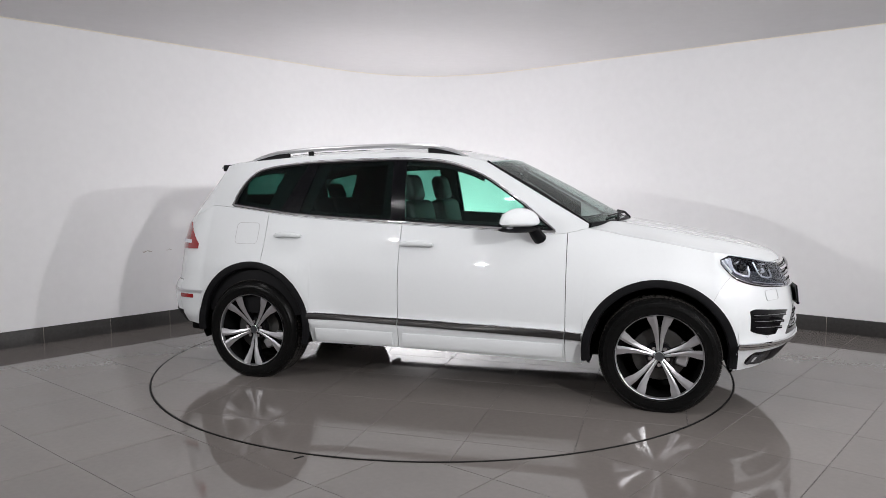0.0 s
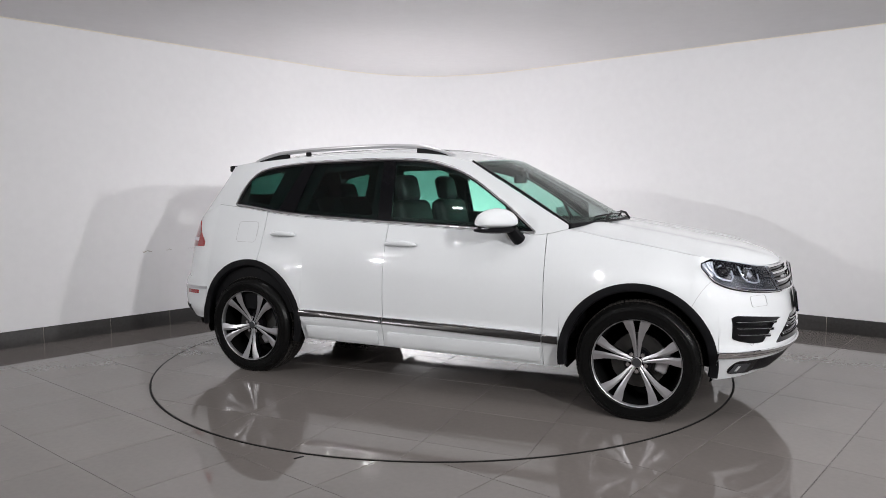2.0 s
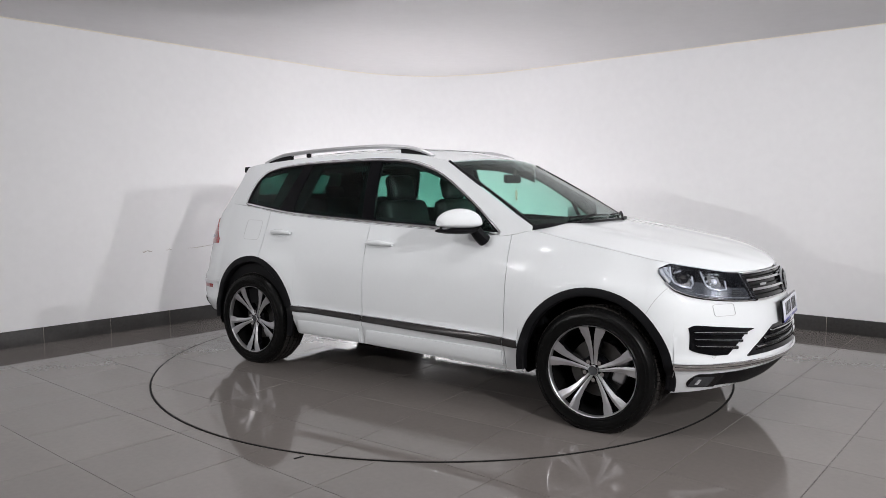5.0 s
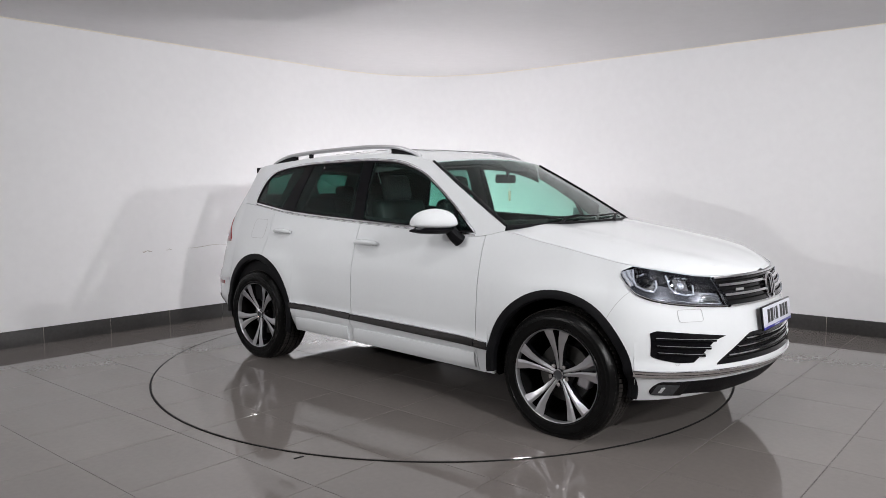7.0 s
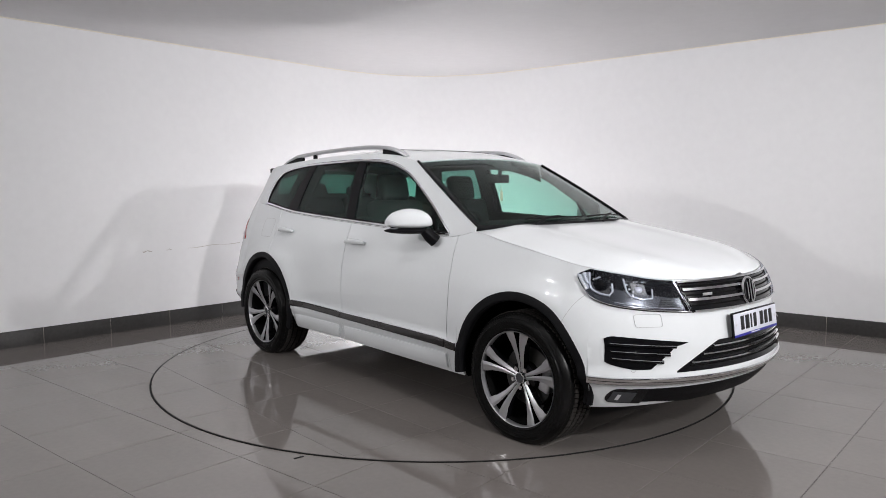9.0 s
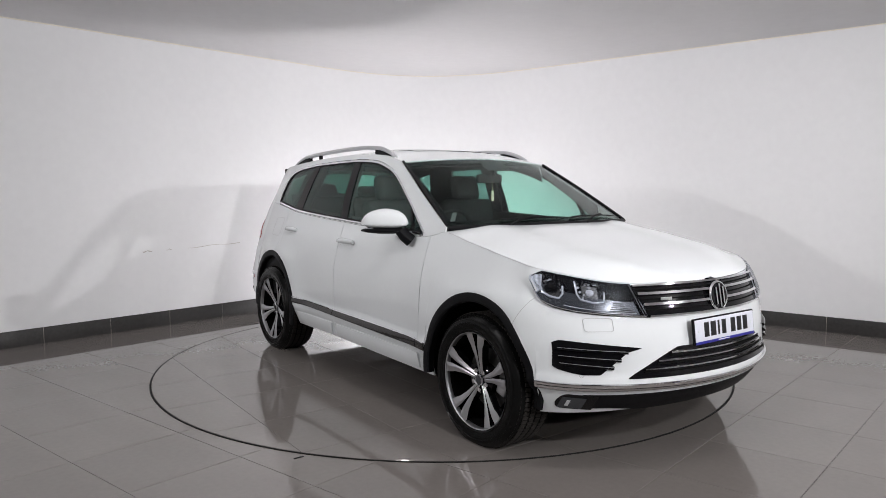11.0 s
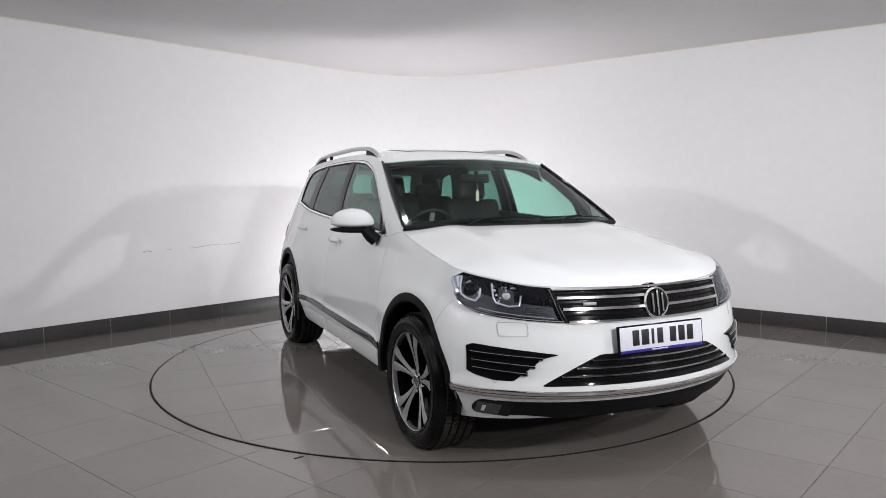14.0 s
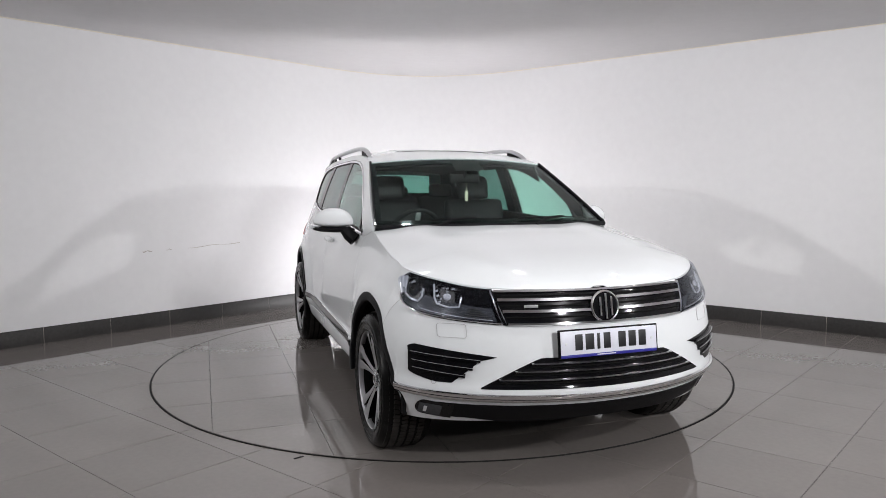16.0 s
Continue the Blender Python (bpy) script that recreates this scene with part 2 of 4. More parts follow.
def skirting():
    fine = arc_points(PLAN, 0.1)
    shift = 4
    for k in range(shift, len(fine) - 7, 6):
        seg = fine[k:k + 7]
        bm = bmesh.new()
        rows = []
        for i, p in enumerate(seg):
            d = (seg[min(i + 1, 6)] - seg[max(i - 1, 0)]).normalized()
            n = Vector((d.y, -d.x))
            e = d * (0.0018 if i == 0 else -0.0018 if i == 6 else 0)
            q = p + e
            rows.append([(q.x + n.x * o, q.y + n.y * o, z) for o, z in ((-0.002, 0.0), (0.012, 0.0), (0.012, 0.145), (0.009, 0.149), (-0.002, 0.149))])
        vs = grid(bm, rows, True)
        bm.faces.new(vs[0]), bm.faces.new(vs[-1])
        part("skirting_tile", bm, SKIRT, skirt)
    rows = []
    for i, p in enumerate(fine):
        d = (fine[min(i + 1, len(fine) - 1)] - fine[max(i - 1, 0)]).normalized()
        n = Vector((d.y, -d.x))
        rows.append([(p.x + n.x * o, p.y + n.y * o, z) for o, z in ((-0.004, 0.0), (0.0095, 0.0), (0.0095, 0.1465), (-0.004, 0.1465))])
    part("grout_bed", sheet(rows, True), SCUFF, skirt)


skirting()

# a thin scuffed line and specks on the wall
def wall_mark(x, z, length, h, d=0.003):
    t = (x - CORNER.x) / LDIR.x
    p = CORNER + LDIR * t
    n = Vector((0.732, -0.681))
    bm = bmesh.new()
    rows = []
    for i in range(9):
        u = i / 8
        q = p - LDIR * length * u + n * d
        hh = h * (0.35 + 0.65 * abs(math.sin(5.1 * u + x * 7)))
        zz = z + 0.035 * u * length + 0.006 * math.sin(9 * u + x)
        rows.append([(q.x - n.x * d, q.y - n.y * d, zz - hh), (q.x, q.y, zz - hh * 0.6), (q.x, q.y, zz + hh * 0.6), (q.x - n.x * d, q.y - n.y * d, zz + hh)])
    ob = part("wall_scuff", sheet(rows), FAINT)
    tagged(ob, "thin grey brown scuff line on the white wall", "scuff", kind="structure")


wall_mark(-3.03, 0.78, 0.10, 0.006)
wall_mark(-2.86, 0.785, 0.06, 0.004)
wall_mark(-2.70, 0.79, 0.62, 0.0035)

# ---- floor ----
floor = part("floor", boxed((0, -2.0, -0.063), (15.5, 15.0, 0.12)), GROUT, smooth=False)
tagged(floor, "polished warm grey floor tiles with thin joints", "floor", kind="structure")
NA, NB = Vector((-math.sin(radians(48)), math.cos(radians(48)))), Vector((math.sin(radians(38.5)), math.cos(radians(38.5))))
PITCH = 0.587


def crossing(c, d):
    det = NA.x * NB.y - NA.y * NB.x
    return Vector(((c * NB.y - d * NA.y) / det, (NA.x * d - NB.x * c) / det))


def prism(bm, poly, z0, z1, ch=0.0012):
    """A tile from a convex outline, with a fine chamfer."""
    c = sum(poly, Vector((0, 0))) / len(poly)
    lo = [bm.verts.new((p.x, p.y, z0)) for p in poly]
    mid = [bm.verts.new((p.x, p.y, z1 - ch)) for p in poly]
    top = []
    for p in poly:
        q = p + (c - p).normalized() * ch * 1.5
        top.append(bm.verts.new((q.x, q.y, z1)))
    n = len(poly)
    for i in range(n):
        j = (i + 1) % n
        bm.faces.new((lo[i], lo[j], mid[j], mid[i])), bm.faces.new((mid[i], mid[j], top[j], top[i]))
    bm.faces.new(top)


def floor_tiles():
    j = 0.0014
    c0, d0 = 1.10, -2.955
    o = crossing(0, 0)
    base = [crossing(j, j), crossing(PITCH - j, j), crossing(PITCH - j, PITCH - j), crossing(j, PITCH - j)]
    centre = sum(base, Vector((0, 0))) / 4
    bm = bmesh.new()
    prism(bm, [p - centre for p in base], -0.004, 0.0)
    first = part("floor_tile", bm, TILE, floor, smooth=False)
    rest = bmesh.new()
    count = 0
    spots = []
    for a in range(-16, 14):
        for b in range(-12, 22):
            p = crossing(c0 + PITCH * a, d0 + PITCH * b) + centre
            if abs(p.x) > 7.2 or p.y < -9 or p.y > 5.2 or p.length < 1.8:
                continue
            if (p - CORNER).dot(Vector((0.732, -0.681))) < -0.35 or (p - CORNER).dot(Vector((-0.628, -0.778))) < -0.35:
                continue
            spots.append(p)
    spots.sort(key=lambda p: abs(p.y + 0.8) + 0.5 * abs(p.x))
    for k, p in enumerate(spots):
        if k < 290:
            ob = first if k == 0 else new("floor_tile", first.data)
            ob.parent = floor
            ob.location = (p.x, p.y, 0.0)
        else:
            prism(rest, [p + q - centre for q in base], -0.004, 0.0)
    r = part("floor_tiles_far", rest, TILE, floor, smooth=False)
    tagged(r, kind="stuff")


def clip_round(poly, radius, n=96):
    """A convex outline cut to a disc."""
    for k in range(n):
        a = 2 * math.pi * k / n
        nn, lim = Vector((math.cos(a), math.sin(a))), radius
        out = []
        for p, q in zip(poly, poly[1:] + poly[:1]):
            dp, dq = p.dot(nn) - lim, q.dot(nn) - lim
            if dp <= 0:
                out.append(p)
            if dp * dq < 0:
                out.append(p + (q - p) * (dp / (dp - dq)))
        poly = out
        if len(poly) < 3:
            return []
    clean = []
    for p in poly:
        if not clean or (p - clean[-1]).length > 0.002:
            clean.append(p)
    return clean if len(clean) > 2 else []


TABLE_R = 2.262
turntable = new("turntable")
tagged(turntable, "round tiled turntable set flush into the floor with a black edge", "turntable")


def build_turntable():
    n = 128
    ring = []
    for i in range(n + 1):
        a = 2 * math.pi * i / n
        ring.append([(r * math.cos(a), r * math.sin(a), z) for r, z in ((TABLE_R - 0.0062, 0.001), (TABLE_R - 0.0054, 0.0040), (TABLE_R + 0.0055, 0.0040), (TABLE_R + 0.0068, 0.0005))])
    part("edge_ring", sheet(ring), RING, turntable, "black rubber gap ring")
    bm = bmesh.new()
    disc = [Vector((TABLE_R * math.cos(2 * math.pi * i / n), TABLE_R * math.sin(2 * math.pi * i / n))) for i in range(n)]
    prism(bm, disc, 0.0003, 0.0022, 0.0004)
    part("bed", bm, GROUT, turntable, smooth=False)
    j = 0.0013
    for a in range(-6, 6):
        for b in range(-6, 6):
            x, y = -0.5 + 0.6 * a, -1.25 + 0.6 * b
            poly = clip_round([Vector((x + j, y + j)), Vector((x + 0.6 - j, y + j)), Vector((x + 0.6 - j, y + 0.6 - j)), Vector((x + j, y + 0.6 - j))], TABLE_R - 0.0078)
            if len(poly) > 2:
                bm = bmesh.new()
                prism(bm, poly, 0.001, 0.0045)
                part("table_tile", bm, TILE, turntable, smooth=False)


build_turntable()

# small dark notch and faint red scuff on the floor by the turntable
notch = part("floor_notch", boxed((0, 0, 0.001), (0.055, 0.014, 0.002), 0.0005, pose(-0.755, -2.19, 0, 0, 0, 40)), RING)
tagged(notch, "small dark chip in the floor beside the turntable", "chip", kind="structure")

# ---- the car: x forward, y to its left, wheels on z = 0 ----
car = new("car")
tagged(car, "white five-door estate off-roader parked on the tiled turntable", "car")
XF, XR, AXLE, HUB_Z = 1.75, -1.90, 1.4465, 0.3655
WELLS = ((AXLE, 0.3655, 0.468), (-AXLE, 0.388, 0.478))  # middle and radius of each wheel arch
M_F, M_R = 1.95, 2.5

prof = curve1([(0.24, 0.875), (0.30, 0.900), (0.37, 0.912), (0.395, 0.916), (0.42, 0.930), (0.455, 0.938), (0.50, 0.922), (0.62, 0.925), (0.80, 0.918), (0.93, 0.893), (1.02, 0.868), (1.10, 0.837), (1.20, 0.80), (1.32, 0.755)])
nose = curve1([(0.24, 2.19), (0.30, 2.262), (0.36, 2.315), (0.41, 2.347), (0.455, 2.372), (0.50, 2.358), (0.62, 2.345), (0.76, 2.318), (0.86, 2.283), (0.93, 2.245), (1.02, 2.17)])
tail = curve1([(0.30, -2.28), (0.40, -2.36), (0.55, -2.43), (0.66, -2.42), (0.72, -2.36), (0.95, -2.35), (1.10, -2.32), (1.32, -2.24)])
belt = curve1([(-1.95, 1.285), (-1.67, 1.262), (-1.13, 1.200), (-0.30, 1.153), (0.40, 1.122), (0.78, 1.103), (0.90, 1.120), (1.00, 1.142), (1.10, 1.130), (1.22, 1.105), (1.45, 1.067), (1.75, 1.010)])
hood_c = curve1([(1.0, 1.186), (1.2, 1.180), (1.45, 1.143), (1.75, 1.086), (2.0, 1.036), (2.15, 0.992), (2.22, 0.958), (2.26, 0.926)])
roof_e = curve1([(-1.96, 1.585), (-1.5, 1.622), (-1.0, 1.655), (-0.4, 1.668), (0.0, 1.645), (0.288, 1.592)])
dlo_top = curve1([(-1.705, 1.285), (-1.67, 1.37), (-1.58, 1.49), (-1.48, 1.55), (-1.3, 1.582), (-1.0, 1.605), (-0.4, 1.617), (-0.1, 1.602), (0.18, 1.535), (0.53, 1.330), (0.79, 1.122)])


def dlo_bot(x):
    return belt(x) + 0.016


def half(x, z):
    """Half the body's width on the straight of its side."""
    w = prof(z)
    for c, cz, rad in WELLS:
        r = math.hypot(x - c, z - cz)
        if z > 0.3:
            w += 0.034 * math.exp(-((max(r - rad, 0)) / 0.13) ** 2) * min(1, (z - 0.3) / 0.2) * min(1, max(0, (1.05 - z) / 0.2))
    if x > 1.5:
        u = min(1.0, (x - 1.5) / 0.25)
        w += u * u * (3 - 2 * u) * mix(0.008, -0.022, min(1, max(0, (z - 0.62) / 0.25)))
    if x < -1.2:
        w -= 0.075 * ((-1.2 - x) / 0.86) ** 2
    return w


def side_at(st, z):
    """A point of the skin, on the right-hand side; st: ('s', x), ('f', share of the nose) or ('r', share of the tail)."""
    k, v = st
    if k == "s":
        return Vector((v, -half(v, z), z))
    if k == "f":
        w, n = half(XF, z), nose(z)
        return Vector((XF + (n - XF) * v, -w * max(0.0, 1 - v ** M_F) ** (1 / M_F), z))
    w, n = half(XR, z), tail(z)
    return Vector((XR + (n - XR) * v, -w * max(0.0, 1 - v ** M_R) ** (1 / M_R), z))


def skin_normal(st, z):
    k, v = st
    e = 0.004
    if k == "f":
        a, b = ("f", max(v - e, 0)), ("f", min(v + e, 1))
    elif k == "r":
        a, b = ("r", min(v + e, 1)), ("r", max(v - e, 0))
    else:
        a, b = ("s", v - e), ("s", v + e)
    d = side_at(b, z) - side_at(a, z)
    u = side_at(st, z + 0.004) - side_at(st, z - 0.004)
    n = d.cross(u)
    return n.normalized() if n.length else Vector((1, 0, 0))


def share(y, z):
    """The nose share at which the skin stands y from the middle."""
    return max(0.0, 1 - min(1.0, abs(y) / half(XF, z)) ** M_F) ** (1 / M_F)


hood_edge = curve1([(0.0, 1.010), (0.11, 1.003), (0.28, 0.990), (0.5, 0.968), (0.78, 0.933), (1.0, 0.923)])


def top_of(st):
    k, v = st
    if k == "s":
        return belt(v)
    if k == "f":
        return hood_edge(v)
    return mix(belt(XR), 1.10, v ** 0.9)


def bottom_of(st):
    k, v = st
    x = v if k == "s" else XF + 0.61 * v if k == "f" else XR - 0.5 * v
    b = mix(0.288, 0.264, min(1, max(0, (x + 0.3) / 1.2))) if k == "s" else mix(0.272, 0.305, v * v) if k == "f" else mix(0.36, 0.40, v)
    for c, cz, rad in WELLS:
        if abs(x - c) < rad - 1e-6:
            b = max(b, cz + math.sqrt(rad ** 2 - (x - c) ** 2))
    return b


def flip(p, sy):
    return Vector((p.x, p.y * sy, p.z))


def side_stations(x0, x1, step=0.05):
    xs = {round(x0, 4), round(x1, 4)}
    n = int((x1 - x0) / step)
    xs |= {round(x0 + (x1 - x0) * i / max(n, 1), 4) for i in range(n)}
    for c, cz, rad in WELLS:
        for i in range(25):
            x = c + rad * math.cos(math.pi * i / 24) * 0.99999
            if x0 < x < x1:
                xs.add(round(x, 4))
        for e in (-rad - 0.0005, rad + 0.0005):
            if x0 < c + e < x1:
                xs.add(round(c + e, 4))
    return [("s", x) for x in sorted(xs)]


def front_stations(v0, v1):
    vs = {v0, v1}
    for i in range(41):
        a = math.sin(math.pi / 2 * i / 40) ** 1.0
        if v0 < a < v1:
            vs.add(a)
    for i in range(12):
        x = AXLE + 0.468 * math.cos(math.pi / 2 * i / 11 * 0.6) * 0.99999
        v = (x - XF) / 0.61
        if v0 < v < v1:
            vs.add(v)
    v = (AXLE + 0.4688 - XF) / 0.61
    if v0 < v < v1:
        vs.add(v)
    return [("f", v) for v in sorted(vs)]


def rear_stations(v0, v1):
    vs = sorted({v0, v1} | {math.sin(math.pi / 2 * i / 24) for i in range(25) if v0 < math.sin(math.pi / 2 * i / 24) < v1})
    return [("r", v) for v in vs]


def skin_panel(name, stations, parent, sy, rows=22, label="", seam=0.0022, edge=None):
    pts = []
    for st in stations:
        b, t = bottom_of(st), top_of(st) - seam
        pts.append([flip(side_at(st, mix(b, t, j / rows)), sy) for j in range(rows + 1)])
    ob = part(name, sheet(pts), PAINT, parent, label)
    return thick(ob, 0.014, -1.0 if sy > 0 else -1.0)


G = 0.0022
for sy, nm in ((1, "right"), (-1, "left")):
    skin_panel("rear_quarter_panel", [s for s in rear_stations(0.0, 0.42)][::-1] + side_stations(XR, -1.372 - G), car, sy)
    skin_panel("rear_door", side_stations(-1.372 + G, -0.295 - G), car, sy)
    skin_panel("front_door", side_stations(-0.295 + G, 0.868 - G), car, sy)
    skin_panel("front_wing", side_stations(0.868 + G, XF) + front_stations(0.0, 0.1645)[1:], car, sy)


def full_wrap(name, stations, z0, z1, mat, parent, rows=16, off=0.0, t=0.012, label=""):
    """A panel that runs round the nose or tail from side to side."""
    pts = []
    both = [(s, 1) for s in stations] + [(s, -1) for s in stations[::-1][1:]]
    for st, sy in both:
        a, b = z0(st), z1(st)
        row = []
        for j in range(rows + 1):
            z = mix(a, b, j / rows)
            row.append(flip(side_at(st, z) + skin_normal(st, z) * off, sy))
        pts.append(row)
    return thick(part(name, sheet(pts), mat, parent, label), t)


bumper = full_wrap("front_bumper", front_stations(0.1645, 1.0), bottom_of, lambda s: top_of(s) - 0.003, PAINT, car, 30)
rear_bumper = full_wrap("rear_bumper", rear_stations(0.424, 1.0), bottom_of, lambda s: 0.70, PAINT, car, 14)
tailgate = full_wrap("tailgate", rear_stations(0.424, 1.0), lambda s: 0.705, top_of, PAINT, car, 14)


# bonnet
def bonnet():
    st = side_stations(1.0, XF, 0.06) + front_stations(0.0, 0.9985)[1:]
    pts = []
    for s in st:
        e = side_at(s, top_of(s))
        fade = max(0.0, 1 - (e.x - 1.0) / 0.7)
        zc = hood_c(min(e.x + 0.20 * fade, 2.26))
        row = []
        for i in range(33):
            k = -1 + 2 * i / 32
            c = 1 - abs(k) ** 2.6
            ridge = 0.015 * math.exp(-((abs(k) - 0.68) / 0.15) ** 2) * (1 if e.x < 2.0 else max(0, (2.24 - e.x) / 0.24))
            row.append((e.x + 0.20 * fade * (1 - k * k), e.y * k * 0.999, mix(e.z + 0.001, max(zc, e.z), c) + ridge))
        pts.append(row)
    return thick(part("bonnet", sheet(pts), PAINT, car), 0.012)


bonnet()


def bonnet_seam(sy):
    pts = []
    for st in side_stations(1.02, XF, 0.06) + front_stations(0.0, 0.26)[1:]:
        z = top_of(st) - 0.0025
        pts.append((st, z))
    strip("bonnet_seam", pts, sy, 0.0022, 0.0005, SATIN, car)


# ---- greenhouse ----
def ws_line(x):
    return 1.587 + (x - 0.288) * (1.174 - 1.587) / (1.0 - 0.288)


def gh_top(x):
    return roof_e(x) if x <= 0.288 else ws_line(x)


def gh(x, z, off=0.0):
    """A point on the sloping side above the beltline."""
    b = belt(x)
    v = (z - b) / 0.48
    lean = 0.13 * min(max((-1.70 - x) / 0.25, 0), 1.2) * min(max((z - b) / 0.30, 0), 1)
    return Vector((x + lean, -(half(x, b) - (z - b) * 0.345 + 0.014 * math.sin(math.pi * min(max(v, 0), 1)) + off), z))


def lerp_list(a, b, n):
    return [mix(a, b, i / n) for i in range(n + 1)]


for sy in (1, -1):
    xs = lerp_list(-1.95, -1.705, 5) + lerp_list(-1.70, -1.45, 14)[1:] + lerp_list(-1.45, 0.1, 32)[1:] + lerp_list(0.1, 0.79, 22)[1:]
    low, high = [], []
    for x in xs:
        inside = -1.705 < x <= 0.7901
        b, t = (dlo_bot(x), max(dlo_top(x), dlo_bot(x) + 0.0005)) if inside else (None, None)
        if inside:
            low.append([flip(gh(x, z), sy) for z in lerp_list(belt(x), b, 2)])
            high.append([flip(gh(x, z), sy) for z in lerp_list(t, gh_top(x), 6)])
        elif x <= -1.705:
            m = mix(belt(x), gh_top(x), 0.05)
            low.append([flip(gh(x, z), sy) for z in lerp_list(belt(x), m, 2)])
            high.append([flip(gh(x, z), sy) for z in lerp_list(m, gh_top(x), 6)])
    foot = [[flip(gh(x, z), sy) for z in lerp_list(belt(x), gh_top(x), 6)] for x in lerp_list(0.79, 1.0, 6)]
    thick(part("window_ledge", sheet(low), PAINT, car), 0.012)
    side = thick(part("roof_side", sheet(high), PAINT, car), 0.012)
    thick(part("pillar_foot", sheet(foot), PAINT, car), 0.012)

    def pane(name, b0, t0, b1, t1, mat, lift=-0.006, inset=0.0, nu=10, nv=8, depth=0.004):
        pts = []
        for i in range(nu + 1):
            row = []
            for j in range(nv + 1):
                v = j / nv
                x = mix(mix(b0, t0, v), mix(b1, t1, v), i / nu)
                x = min(max(x, -1.700), 0.786)
                zb, zt = dlo_bot(x) + inset, max(dlo_top(x) - inset, dlo_bot(x) + inset)
                row.append(flip(gh(x, mix(zb, zt, v), lift), sy))
            pts.append(row)
        return thick(part(name, sheet(pts), mat, car), depth)

    for ob in (pane("quarter_window", -1.70, -1.70, -1.285, -1.085, GLASS_R, nu=16, nv=12),
               pane("rear_door_window", -1.125, -1.000, -0.385, -0.410, GLASS_R),
               pane("front_door_window", -0.275, -0.312, 0.640, 0.56, GLASS_F, nu=16, nv=10),
               pane("front_quarter_light", 0.672, 0.59, 0.786, 0.786, GLASS_F, nu=5, nv=4)):
        ob.visible_shadow = False
    pane("c_pillar_trim", -1.285, -1.085, -1.125, -1.000, PILLAR, -0.002, 0, 3, 8, 0.02)
    pane("b_pillar_trim", -0.385, -0.410, -0.275, -0.312, PILLAR, -0.002, 0, 3, 8, 0.02)
    pane("window_divider", 0.640, 0.56, 0.672, 0.59, PILLAR, -0.002, 0, 2, 4, 0.02)

    # chrome moulding round the side windows, with a black seal inside it
    ring = [(x, dlo_bot(x)) for x in lerp_list(0.786, -1.69, 60)] + [(x, dlo_top(x)) for x in lerp_list(-1.7045, -1.60, 10) + lerp_list(-1.58, 0.12, 40) + lerp_list(0.15, 0.786, 24)]
    for nm2, off, w, d, mat in (("window_moulding", 0.001, 0.013, 0.005, CHROME), ("window_seal", -0.004, 0.034, 0.003, BLACK)):
        path = [flip(gh(x, z, off), sy) for x, z in ring]
        n_out = [Vector((0, -sy, 0.35))] * len(path)
        wd = []
        for i in range(len(path)):
            t = (path[min(i + 1, len(path) - 1)] - path[max(i - 1, 0)]).normalized()
            wd.append(t.cross(Vector((0, -sy, 0.35)).normalized()))
        part(nm2, ribbon(path, n_out, wd, w, d), mat, car)


# roof with its dark glass panel
def roof():
    xs = lerp_list(-1.95, 0.288, 30)
    pts, glassy = [], []
    for x in xs:
        e = gh(x, gh_top(x))
        zc = e.z + 0.052 - 0.02 * max(0, (x + 0.1)) / 0.39
        bow = 0.10 * max(0.0, (x + 0.3) / 0.588) ** 2
        row = []
        for i in range(33):
            k = -1 + 2 * i / 32
            row.append(Vector((e.x + bow * (1 - k * k), e.y * -k * -1, mix(e.z, zc, 1 - abs(k) ** 2.6))))
        pts.append(row)
    thick(part("roof", sheet(pts), PAINT, car), 0.012)
    for a, b in ((6, 17), (18, 27)):
        sub = [[p + Vector((0, 0, 0.003)) for p in row[7:26]] for row in pts[a:b]]
        thick(part("sunroof_glass", sheet(sub), GLOSS, car, "dark glass sunroof panel"), 0.006)
    liner = [[p - Vector((0, 0, 0.045)) for p in row[1:32]] for row in pts[1:]]
    thick(part("headliner", sheet(liner), LINER, car), 0.01)
    return pts


roof_rows = roof()


